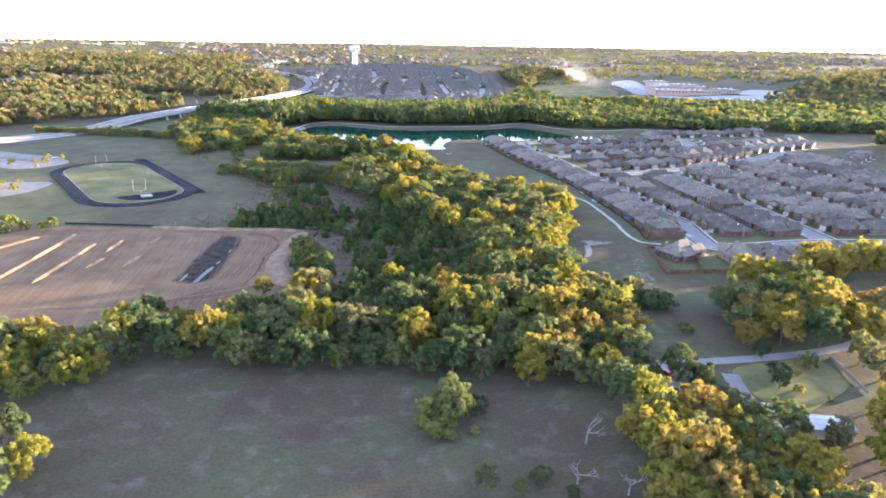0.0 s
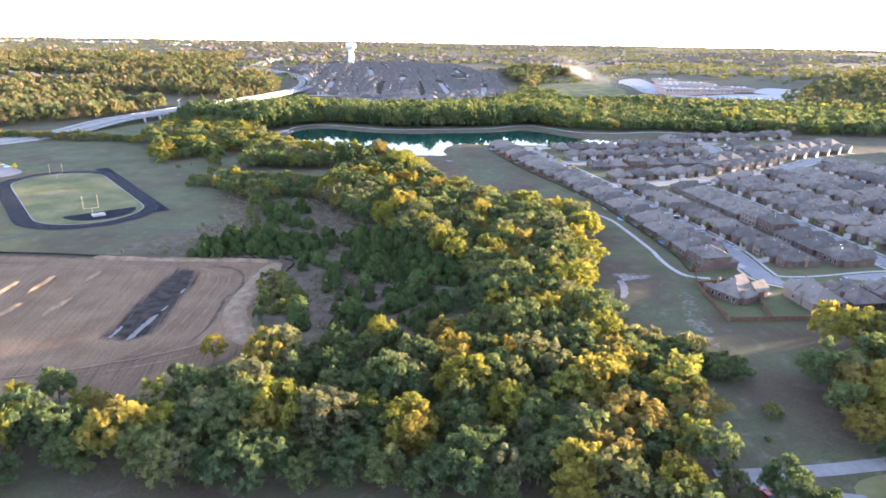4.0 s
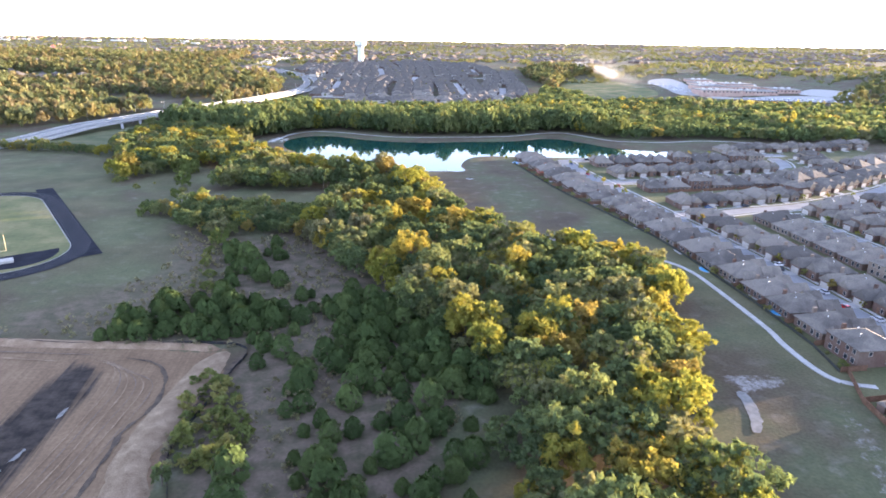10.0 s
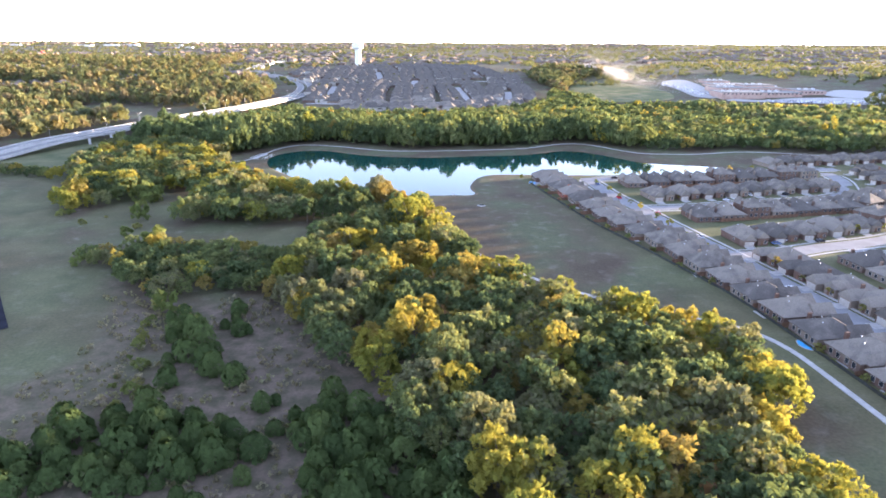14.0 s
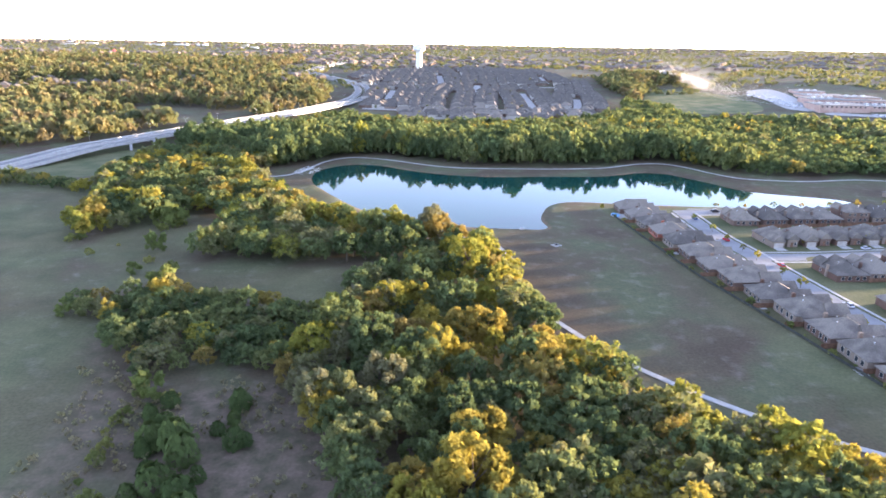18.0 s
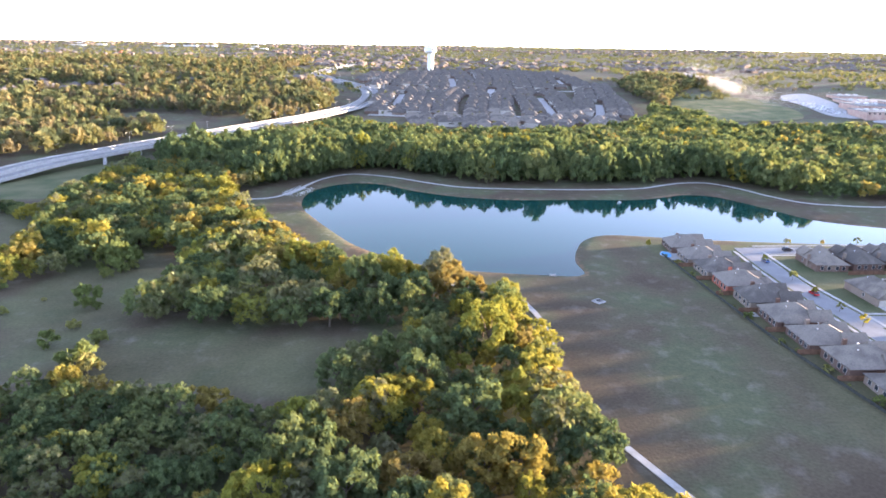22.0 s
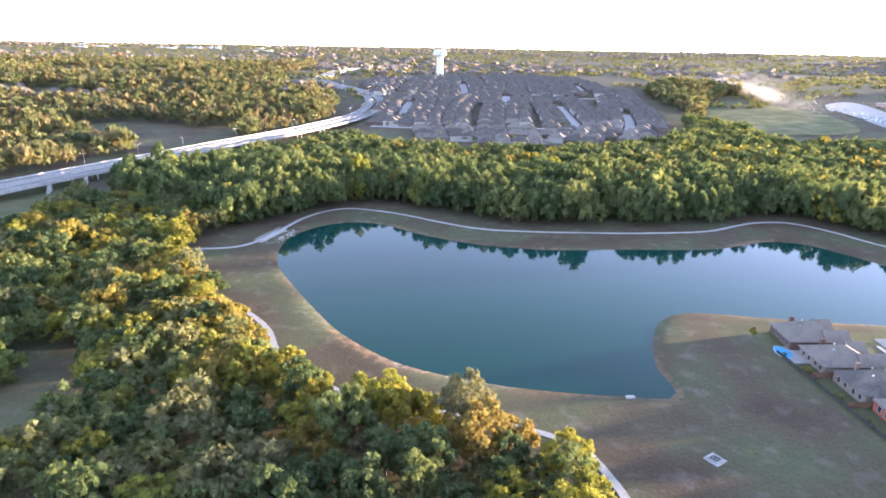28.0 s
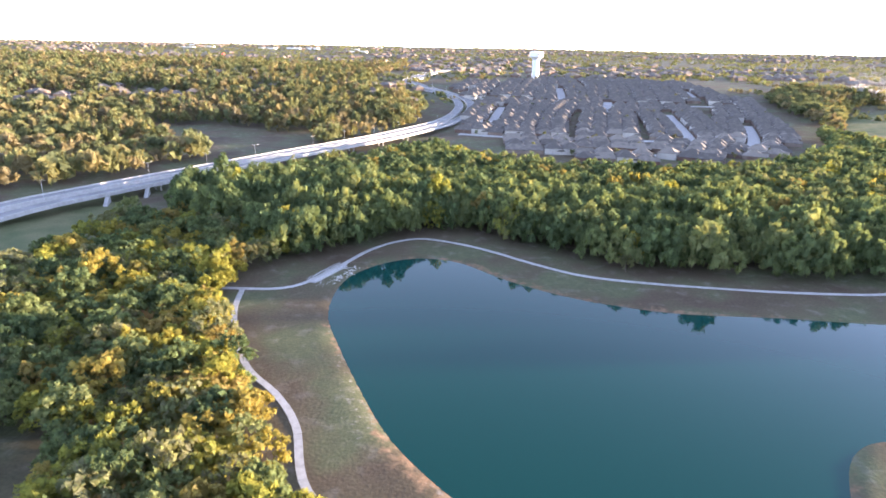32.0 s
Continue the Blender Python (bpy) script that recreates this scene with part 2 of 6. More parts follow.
M_DRY = leaf_material("dry_weeds", [(0.13, 0.125, 0.07), (0.21, 0.18, 0.115), (0.17, 0.175, 0.09), (0.25, 0.21, 0.15)], 0.4, 5.0, True)
M_BARK = material("bark", [(0.07, 0.055, 0.04), (0.16, 0.13, 0.10)], 3.0, 0.95, 0.02)
M_DEAD = material("dead_wood", [(0.15, 0.13, 0.115), (0.27, 0.245, 0.22)], 3.0, 0.9)
M_CONCRETE = material("concrete", [(0.27, 0.262, 0.245), (0.36, 0.35, 0.33)], 0.5, 0.85, island=0.15, fine=0.06)
M_STREET = material("street_concrete", [(0.17, 0.172, 0.175), (0.22, 0.222, 0.225)], 0.15, 0.9, fine=0.06)
M_TRACK = material("track_rubber", [(0.010, 0.011, 0.016), (0.02, 0.021, 0.028)], 0.2, 0.95, fine=0.1, spec=0.05)
M_LOT = material("parking_paving", [(0.15, 0.147, 0.14), (0.23, 0.224, 0.215)], 0.08, 0.85, fine=0.08)
M_SHINGLE = material("roof_shingles", [(0.086, 0.077, 0.068), (0.124, 0.109, 0.094), (0.172, 0.15, 0.126)], 0.25, 0.9, 0.02, island=0.5, fine=0.15)
M_BRICK = material("house_brick", [(0.115, 0.072, 0.056), (0.15, 0.108, 0.085), (0.20, 0.158, 0.125)], 0.2, 0.9, island=0.9, fine=0.1)
M_REDBRICK = material("red_brick", [(0.25, 0.075, 0.05), (0.33, 0.12, 0.08)], 0.8, 0.9, fine=0.12)
M_TRIM = material("painted_trim", [(0.31, 0.285, 0.25), (0.41, 0.38, 0.335)], 0.7, 0.6)
M_WHITE = material("white_paint", [(0.52, 0.52, 0.50), (0.62, 0.62, 0.60)], 0.3, 0.5, fine=0.04)
M_GLASS = material("window_glass", [(0.02, 0.025, 0.03), (0.05, 0.055, 0.06)], 0.4, 0.12, spec=0.25)
M_FENCE = material("fence_boards", [(0.10, 0.055, 0.035), (0.19, 0.11, 0.07)], 0.6, 0.9, fine=0.15)
M_STEEL = material("galvanised_steel", [(0.35, 0.36, 0.37), (0.5, 0.5, 0.5)], 1.0, 0.45, metal=0.8)
M_YELLOW = material("yellow_paint", [(0.36, 0.31, 0.18), (0.44, 0.38, 0.22)], 1.0, 0.5)
M_POOL = material("pool_water", [(0.02, 0.24, 0.50), (0.04, 0.34, 0.60)], 0.5, 0.3, spec=0.2)
M_ROCK = material("riprap_stone", [(0.30, 0.28, 0.25), (0.50, 0.47, 0.43)], 0.7, 0.9, 0.03, island=0.6)
M_DARK_EARTH = material("dark_earth", [(0.05, 0.038, 0.029), (0.11, 0.082, 0.058)], 0.5, 0.9, fine=0.25)
M_EARTH = material("bare_earth", [(0.165, 0.108, 0.068), (0.22, 0.15, 0.095), (0.275, 0.195, 0.13)], 0.25, 0.95, 0.05, fine=0.2)
M_RUT = material("packed_earth", [(0.11, 0.082, 0.062), (0.19, 0.14, 0.10)], 0.3, 0.9, fine=0.2)
M_BERM = material("graded_clay", [(0.15, 0.104, 0.066), (0.20, 0.142, 0.092), (0.265, 0.195, 0.13)], 0.35, 0.95, 0.05, fine=0.2)
# the sky's pale reflection is put into the base colour, real gloss kept low
M_PUDDLE = material("puddle_water", [(0.13, 0.125, 0.115), (0.20, 0.19, 0.175)], 0.6, 0.55, spec=0.06)
M_BLACK = material("black_fabric", [(0.015, 0.015, 0.016), (0.04, 0.04, 0.04)], 1.0, 0.9)

M_TURF = material("turf", [(0.075, 0.092, 0.038), (0.13, 0.128, 0.056), (0.205, 0.17, 0.085)], 0.05, 0.95, fine=0.12)
M_PALEBRICK = material("pale_brick", [(0.30, 0.19, 0.155), (0.40, 0.29, 0.24)], 0.15, 0.9, fine=0.1)
M_IRON = material("dark_fence", [(0.03, 0.035, 0.03), (0.06, 0.06, 0.05)], 1.0, 0.8)
M_REDTANK = material("red_tank_paint", [(0.5, 0.09, 0.07), (0.58, 0.13, 0.1)], 0.2, 0.5)
M_CARS = material("mixed_car_paint", [(0.03, 0.03, 0.035), (0.3, 0.3, 0.32), (0.6, 0.6, 0.6)], 0.4, 0.3)


def dust_material():
    """Airborne dust: pale, letting half of the light through."""
    m = bpy.data.materials.new("airborne_dust")
    m.use_nodes = True
    n, l = m.node_tree.nodes, m.node_tree.links
    n.remove(n["Principled BSDF"])
    d, t, mx = n.new("ShaderNodeBsdfDiffuse"), n.new("ShaderNodeBsdfTranslucent"), n.new("ShaderNodeMixShader")
    d.inputs["Color"].default_value = t.inputs["Color"].default_value = (0.44, 0.425, 0.40, 1)
    l.new(d.outputs[0], mx.inputs[1]); l.new(t.outputs[0], mx.inputs[2])
    l.new(mx.outputs[0], n["Material Output"].inputs["Surface"])
    return m


M_DUST = dust_material()

# ---- ground ----
def smooth(t):
    t = np.clip(t, 0, 1)
    return t * t * (3 - 2 * t)


def height(x, y):
    """The lie of the land away from the lake: level where the camera flies, then rising to the horizon."""
    r = np.hypot(x, np.asarray(y) - 240.0)
    return 30 * smooth((r - 800) / 750) + 36 * smooth((r - 1550) / 3200)


def curve(pts, step=4.0, closed=False):
    """Points every step metres along a smooth line through the given ones."""
    p = np.array(pts, float)
    n = len(p)
    out = []
    for i in range(n if closed else n - 1):
        a, b, c, d = (p[(i + k) % n] for k in (-1, 0, 1, 2)) if closed else (p[max(i - 1, 0)], p[i], p[i + 1], p[min(i + 2, n - 1)])
        k = max(1, int(np.hypot(*(c - b)[:2]) / step))
        for t in np.arange(k) / k:
            out.append(0.5 * (2 * b + (c - a) * t + (2 * a - 5 * b + 4 * c - d) * t ** 2 + (3 * b - a - 3 * c + d) * t ** 3))
    if not closed:
        out.append(p[-1])
    return np.array(out)


def inside(poly, x, y):
    """How many metres each point lies inside the closed line (negative outside)."""
    p = np.asarray(poly, float)
    x, y = np.asarray(x, float), np.asarray(y, float)
    best, odd = np.full(x.shape, 1e9), np.zeros(x.shape, bool)
    for (ax, ay), (bx, by) in zip(p, np.roll(p, -1, 0)):
        dx, dy = bx - ax, by - ay
        t = np.clip(((x - ax) * dx + (y - ay) * dy) / (dx * dx + dy * dy + 1e-9), 0, 1)
        best = np.minimum(best, (x - ax - t * dx) ** 2 + (y - ay - t * dy) ** 2)
        cross = (ay > y) != (by > y)
        odd ^= cross & (x < dx * (y - ay) / (dy if dy else 1e-9) + ax)
    return np.sqrt(best) * np.where(odd, 1, -1)


LAKE = curve([(65, 569), (50, 569), (27, 572), (9, 577), (-9, 585), (-21, 595), (-33, 609), (-45, 629), (-57, 651), (-67, 672), (-71, 695), (-69, 714),
              (-58, 731), (-45, 738), (-28, 735), (-8, 718), (14, 705), (35, 698), (56, 695), (90, 697), (128, 698), (150, 706), (164, 712), (180, 708),
              (190, 694), (200, 676), (210, 656), (225, 646), (240, 640), (256, 633), (262, 625), (250, 617), (205, 612), (143, 617), (118, 621),
              (91, 625), (78, 618), (70, 603), (65, 585)], 4, True)
DIRT = [(-460, 205), (-460, 330), (-199, 327), (-175, 338), (-149, 333), (-88, 320), (-48, 315), (-48, 292), (-55, 270), (-50, 239), (-63, 226), (-73, 212),
        (-100, 214), (-123, 209), (-151, 200), (-220, 196)]
SPORTS = [(-420, 345), (-200, 338), (-149, 338), (-90, 328), (-70, 345), (-66, 385), (-78, 420), (-100, 455), (-118, 475), (-148, 530), (-160, 570), (-200, 655), (-300, 690), (-420, 690)]
SCRUB = [(-124, 335), (-121, 349), (-102, 367), (-86, 386), (-90, 420), (-108, 450), (-98, 452), (-66, 402), (-66, 360), (-86, 326)]
BRUSH = [(-48, 314), (-88, 322), (-70, 345), (-66, 385), (-78, 418), (-36, 425), (0, 380), (20, 300), (0, 225), (-50, 228), (-55, 270)]
SUBURB = [(108, 232), (240, 225), (420, 215), (420, 640), (300, 640), (270, 608), (150, 609), (104, 608), (107, 560), (124, 460), (128, 400), (127, 320), (116, 270)]
MUD = [(-90, 313), (-94, 296), (-96, 280), (-98, 262), (-101, 248), (-92, 245), (-84, 248), (-82.5, 264), (-81, 280), (-79, 296), (-80, 306)]
SOIL = [(-125, 238), (-100, 236), (-80, 238), (-66, 244), (-50, 240), (-52, 228), (-66, 214), (-80, 205), (-110, 205)]
SILT = [([(86.5, 286), (91, 285), (97, 283), (104, 283), (104.5, 278), (97, 276), (90, 275), (87, 280)], 0.62), ([(86, 277.5), (90, 276.5), (88.5, 270), (86, 261), (81.5, 254), (77.5, 256.5), (81, 264), (84.5, 271)], 0.3), ([(112, 269), (109.5, 256), (103.5, 240), (97, 216), (89, 214), (92, 232), (99, 250), (106, 267)], 0.43),
        ([(94, 242), (105, 237), (107, 228), (98, 226), (92, 234)], 0.06), ([(70, 432), (82, 418), (104, 398), (112, 400), (92, 424), (76, 444)], 0.3), ([(-40, 600), (-32, 612), (-48, 640), (-60, 668), (-66, 664), (-54, 632)], 0.40), ([(0, 588), (-22, 596), (-20, 586), (4, 574), (24, 569), (24, 573)], 0.45)]
CLEARING = [(-112, 484), (-148, 536), (-146, 575), (-126, 598), (-104, 586), (-95, 545), (-92, 520), (-10, 514), (-22, 478), (-60, 476)]
GREEN_W = [(-300, 690), (-215, 680), (-206, 730), (-172, 724), (-130, 741), (-171, 762), (-204, 782), (-235, 830), (-250, 830), (-290, 778), (-330, 720)]
FIELD_NE = [(322, 1140), (345, 1100), (400, 1088), (470, 1108), (502, 1200), (480, 1300), (430, 1332), (385, 1310), (345, 1215)]
rng = np.random.default_rng(7)


def spaced(a, b, step, lo, hi, grow=1.13):
    """Coordinates every step metres from a to b, wider and wider out to lo and hi."""
    mid = list(np.arange(a, b + step, step))
    s = step
    left, right = [a], [mid[-1]]
    while left[-1] > lo:
        s *= grow
        left.append(left[-1] - s)
    s = step
    while right[-1] < hi:
        s *= grow
        right.append(right[-1] + s)
    return np.array(left[:0:-1] + mid + right[1:])


def mesh_object(name, verts, faces, mat, smooth_shade=False, parent=None):
    me = bpy.data.meshes.new(name)
    me.from_pydata(np.asarray(verts, float), [], faces if isinstance(faces, list) else faces.tolist())
    if mat:
        me.materials.append(mat)
    if smooth_shade:
        me.shade_smooth()
    ob = new(name, me)
    if parent:
        ob.parent = parent
    return ob


def fbm(x, y, s, seed=0):
    """Cheap smooth noise of about -1 to 1."""
    return (np.sin(x / s + 1.7 * seed + 1.3 * np.sin(y / s * 0.7 + seed)) + np.sin(y / s * 1.13 + 2.1 * seed + 1.1 * np.sin(x / s * 0.61)) + 0.5 * np.sin((x + y) / s * 2.3 + seed) + 0.5 * np.sin((x - y) / s * 2.9 - seed)) / 3


def build_ground():
    gx, gy = spaced(-270, 300, 3, -4850, 4850), spaced(70, 800, 3, -4850, 4850)
    X, Y = np.meshgrid(gx, gy)
    x, y = X.ravel(), Y.ravel()
    r = np.hypot(x, y)
    k = np.minimum(1, 4880 / np.maximum(r, 1))
    x, y = x * k, y * k
    z = height(x, y)
    near = (np.abs(x) < 420) & (y > 0) & (y < 900)
    d = np.full(x.shape, -1e3)
    d[near] = inside(LAKE, x[near], y[near])
    z = np.where(d > -2.5, -(d + 2.5) * 0.22, z)
    z = np.maximum(z, -4)
    z += np.where(near & (d < -3), 0.12 * fbm(x, y, 9.0), 0)
    wob = 3 * fbm(x, y, 11, 2) + 1.5 * fbm(x, y, 4.1, 3)
    cover = np.zeros((len(x), 4))
    cover[:, 3] = 1
    dirt, sport, brush, green, yards, mud, clear = (np.full(x.shape, -1e3) for _ in range(7))
    for arr, poly in ((dirt, DIRT), (sport, SPORTS), (brush, BRUSH), (green, GREEN_W), (yards, SUBURB), (mud, MUD), (clear, CLEARING)):
        arr[near] = inside(poly, x[near], y[near])
    cover[:, 0] = np.where(near, np.maximum(smooth((dirt + 5 + 0.6 * wob) / 10), (0.46 + 0.24 * fbm(x, y, 14, 9)) * smooth((7 + d + 0.7 * wob) / 6) * (d < 2)), 0)
    cover[:, 1] = np.maximum(smooth((sport + wob) / 6) * (0.45 + 0.35 * fbm(x, y, 30, 5)), np.maximum(smooth((green + wob) / 6), 0.8 * smooth((yards + 1) / 2)))
    cover[:, 1] = np.clip(np.maximum(cover[:, 1], smooth((clear + wob) / 6) * (0.4 + 0.3 * fbm(x, y, 16, 6))), 0, 1)
    soil = np.full(x.shape, -1e3)
    soil[near] = inside(SOIL, x[near], y[near])
    cover[:, 3] = 1 - np.maximum(0.8 * smooth((mud + 3.5 + 0.15 * wob) / 7), 0.40 * smooth((soil + 3 + wob) / 8))
    cover[:, 1] = np.maximum(cover[:, 1], np.where(near, 0.5 * smooth((x - 98 + wob * 2) / 18) * smooth((132 - x) / 4) * smooth((y - 262) / 30) * smooth((620 - y) / 40), 0))
    scrub = np.full(x.shape, -1e3)
    scrub[near] = inside(SCRUB, x[near], y[near])
    cover[:, 2] = np.maximum(smooth((brush + wob) / 6), 0.85 * smooth((scrub + 2 + wob) / 8))
    cover[:, 1] *= 1 - 0.8 * smooth((scrub + 2 + wob) / 8)
    for poly, much in SILT:
        s = np.full(x.shape, -1e3)
        s[near] = inside(poly, x[near], y[near])
        cover[:, 3] += much * smooth((s + 2) / 3.5)
    ny, nx = X.shape
    i = np.arange(ny * nx).reshape(ny, nx)
    faces = np.stack([i[:-1, :-1], i[:-1, 1:], i[1:, 1:], i[1:, :-1]], -1).reshape(-1, 4)
    ob = mesh_object("ground", np.stack([x, y, z], 1), faces, M_GROUND, True)
    att = ob.data.color_attributes.new("cover", 'FLOAT_COLOR', 'POINT')
    att.data.foreach_set("color", cover.ravel())
    tagged(ob, "dull autumn grassland with bare earth and brush", "ground", kind="structure")
    w = mesh_object("water", [(-90, 555, -0.5), (275, 555, -0.5), (275, 755, -0.5), (-90, 755, -0.5)], [(0, 1, 2, 3)], M_WATER)
    tagged(w, "calm teal lake water reflecting the pale sky", "lake", kind="structure")


build_ground()

# ---- ribbons: paths, streets, roads ----
def ribbon(name, pts, width, lift, mat, thick=0.2, label="", category="", step=4.0, closed=False, kind="structure", parent=None, zs=None):
    c = curve(pts, step, closed)
    t = np.roll(c, -1, 0) - np.roll(c, 1, 0) if closed else np.gradient(c, axis=0)
    nrm = np.stack([-t[:, 1], t[:, 0]], 1) / (np.hypot(t[:, 0], t[:, 1])[:, None] + 1e-9)
    a, b = c[:, :2] + nrm * width / 2, c[:, :2] - nrm * width / 2
    za = (height(c[:, 0], c[:, 1]) + lift) if zs is None else zs(c[:, 0], c[:, 1])
    n = len(c)
    v = np.concatenate([np.column_stack([a, za]), np.column_stack([b, za]), np.column_stack([a, za - thick]), np.column_stack([b, za - thick])])
    f = []
    for i in range(n if closed else n - 1):
        j = (i + 1) % n
        f += [(i, n + i, n + j, j), (i, j, 2 * n + j, 2 * n + i), (n + i, 3 * n + i, 3 * n + j, n + j)]
    ob = mesh_object(name, v, f, mat, parent=parent)
    if category:
        tagged(ob, label, category, kind=kind)
    return ob


def box_verts(x0, x1, y0, y1, z0, z1):
    v = [(x, y, z) for z in (z0, z1) for y in (y0, y1) for x in (x0, x1)]
    return v, [(0, 2, 3, 1), (4, 5, 7, 6), (0, 1, 5, 4), (2, 6, 7, 3), (0, 4, 6, 2), (1, 3, 7, 5)]


class Shape:
    """Collects boxes, prisms and roofs into one mesh."""
    def __init__(self):
        self.v, self.f = [], []

    def add(self, v, f):
        k = len(self.v)
        self.v += [tuple(p) for p in v]
        self.f += [tuple(i + k for i in q) for q in f]
        return self

    def box(self, x0, x1, y0, y1, z0, z1):
        return self.add(*box_verts(x0, x1, y0, y1, z0, z1))

    def hip(self, x0, x1, y0, y1, z, h, over=0.5, gable=0.0):
        """A roof over a rectangle; gable 0: all four sides slope, 1: ends upright."""
        x0, x1, y0, y1 = x0 - over, x1 + over, y0 - over, y1 + over
        t = 0.18
        base = [(x0, y0), (x1, y0), (x1, y1), (x0, y1)]
        if x1 - x0 >= y1 - y0:
            e = (y1 - y0) / 2 * (1 - gable)
            r = [(x0 + e, (y0 + y1) / 2), (x1 - e, (y0 + y1) / 2)]
            tops = [(4, 5, 9, 8), (5, 6, 9), (6, 7, 8, 9), (7, 4, 8)]
        else:
            e = (x1 - x0) / 2 * (1 - gable)
            r = [((x0 + x1) / 2, y0 + e), ((x0 + x1) / 2, y1 - e)]
            tops = [(4, 5, 8), (5, 6, 9, 8), (6, 7, 9), (7, 4, 8, 9)]
        v = [(*p, z - t) for p in base] + [(*p, z) for p in base] + [(*p, z + h) for p in r]
        return self.add(v, [(3, 2, 1, 0), (0, 1, 5, 4), (1, 2, 6, 5), (2, 3, 7, 6), (3, 0, 4, 7)] + tops)

    def tube(self, p, q, r0, r1, n=6):
        p, q = Vector(p), Vector(q)
        d = (q - p).normalized()
        a = d.orthogonal().normalized()
        b = d.cross(a)
        ring = [(math.cos(2 * math.pi * i / n), math.sin(2 * math.pi * i / n)) for i in range(n)]
        v = [p + (a * c + b * s) * r0 for c, s in ring] + [q + (a * c + b * s) * r1 for c, s in ring]
        return self.add(v, [(i, (i + 1) % n, n + (i + 1) % n, n + i) for i in range(n)] + [tuple(range(n))[::-1], tuple(range(n, 2 * n))])

    def make(self, name, mat, parent=None, label="", smooth_shade=False):
        ob = mesh_object(name, self.v, self.f, mat, smooth_shade, parent)
        if label:
            tagged(ob, label)
        return ob


def empty(name, x, y, z, rz=0.0):
    ob = new(name)
    ob.empty_display_size = 0.5
    ob.matrix_world = pose(x, y, z, 0, 0, rz)
    return ob


PATH_MAIN = [(126, 273.5), (121, 275.5), (117, 279.5), (116, 288), (117, 300), (119, 312), (121, 345), (121, 362), (117, 374), (108, 384), (92, 395), (76, 410), (66, 422), (58, 433), (51, 447), (45, 460), (39, 474), (38, 492), (40, 512), (38, 533),
             (30, 548), (4, 559), (-8, 562), (-27, 570), (-45, 586), (-55, 607), (-65, 620), (-79, 633), (-92, 653), (-101, 672), (-106, 689)]
PATH_BANK = [(-125, 689), (-106, 690), (-92, 693), (-84, 702), (-77, 722), (-70, 744), (-60, 759), (-48, 765), (-30, 760), (-14, 751), (4, 738), (24, 727), (50, 723), (82, 722), (110, 723), (139, 727), (160, 738),
             (175, 745), (193, 745), (206, 730), (216, 708), (228, 692), (246, 686), (270, 683), (321, 688), (375, 663)]
STREET_MAIN = [(148, 604), (146, 560), (148, 529), (150, 490), (153, 448), (156, 390), (157, 345), (156, 306), (151, 282), (150, 270), (158, 265), (175, 264), (204, 266), (243, 262), (300, 258), (380, 250)]
STREETS = [STREET_MAIN, [(148, 600), (199, 602), (254, 606), (300, 612), (340, 612)], [(148, 524), (180, 524), (219, 528), (262, 532), (288, 541), (304, 560), (316, 580), (322, 600)],
           [(154, 444), (178, 444), (200, 449), (240, 456), (296, 477), (340, 500), (385, 528)], [(216, 266), (217, 287), (219, 328), (220, 380), (219, 420), (214, 450)],
           [(270, 261), (271, 330), (274, 400), (270, 470)], [(328, 256), (330, 330), (332, 420), (335, 478)]]
ROAD = [(-420, 560), (-345, 628), (-302, 675), (-276, 730), (-258, 778), (-234, 838), (-199, 918), (-174, 974), (-140, 1045), (-110, 1122), (-89, 1215), (-82, 1310), (-100, 1400), (-150, 1480), (-205, 1580), (-205, 1700), (-200, 1900), (-180, 2200)]


def build_ways():
    for k, p in enumerate(STREETS):
        ribbon("road", p, 9.0, 0.05 + 0.008 * k, M_STREET, 0.2, "pale concrete residential street between the houses", "road")
        ribbon("kerb", p, 9.5, 0.005 + 0.005 * k, M_CONCRETE, 0.2, "concrete kerb line of the residential street", "kerb")
    for off, nm in ((-8.0, "west"), (8.0, "east")):
        c = curve(ROAD, 15)
        t = np.gradient(c, axis=0)
        nrm = np.stack([-t[:, 1], t[:, 0]], 1) / np.hypot(t[:, 0], t[:, 1])[:, None]
        up = lambda x, y: height(x, y) + 1.0 + 4.5 * smooth((y - 690) / 90) * smooth((1240 - y) / 150)
        ribbon("road", c + nrm * off, 10.0, 0.05, M_LOT, 1.2, "pale divided highway crossing the woods on a viaduct", "road", 15, zs=up)


build_ways()

# ---- foliage ----
def lumps(r, n, sub):
    """Centres and radii of the leaf masses: limbs' ends over the crown's upper shell, each split into smaller tufts."""
    out = []
    stretch = r.uniform(0.85, 1.15, 2)
    for i in range(n):
        z = 0.96 - 1.5 * (i + 0.5) / n
        a = 2.39996 * i + r.uniform(-0.5, 0.5)
        q = 0.50 + 0.26 * r.random()
        h = math.sqrt(max(0.05, 1 - z * z))
        big = (0.27 + 0.15 * r.random()) * (14 / n) ** 0.35
        c = np.array([math.cos(a) * h * q * stretch[0], math.sin(a) * h * q * stretch[1], z * q * 1.05])
        for _ in range(sub):
            d = r.normal(size=3) + np.array([0, 0, 0.35]) + c
            d /= np.linalg.norm(d)
            out.append((*(c + d * big * r.uniform(0.5, 0.95)), big * r.uniform(0.36, 0.62)))
    return out


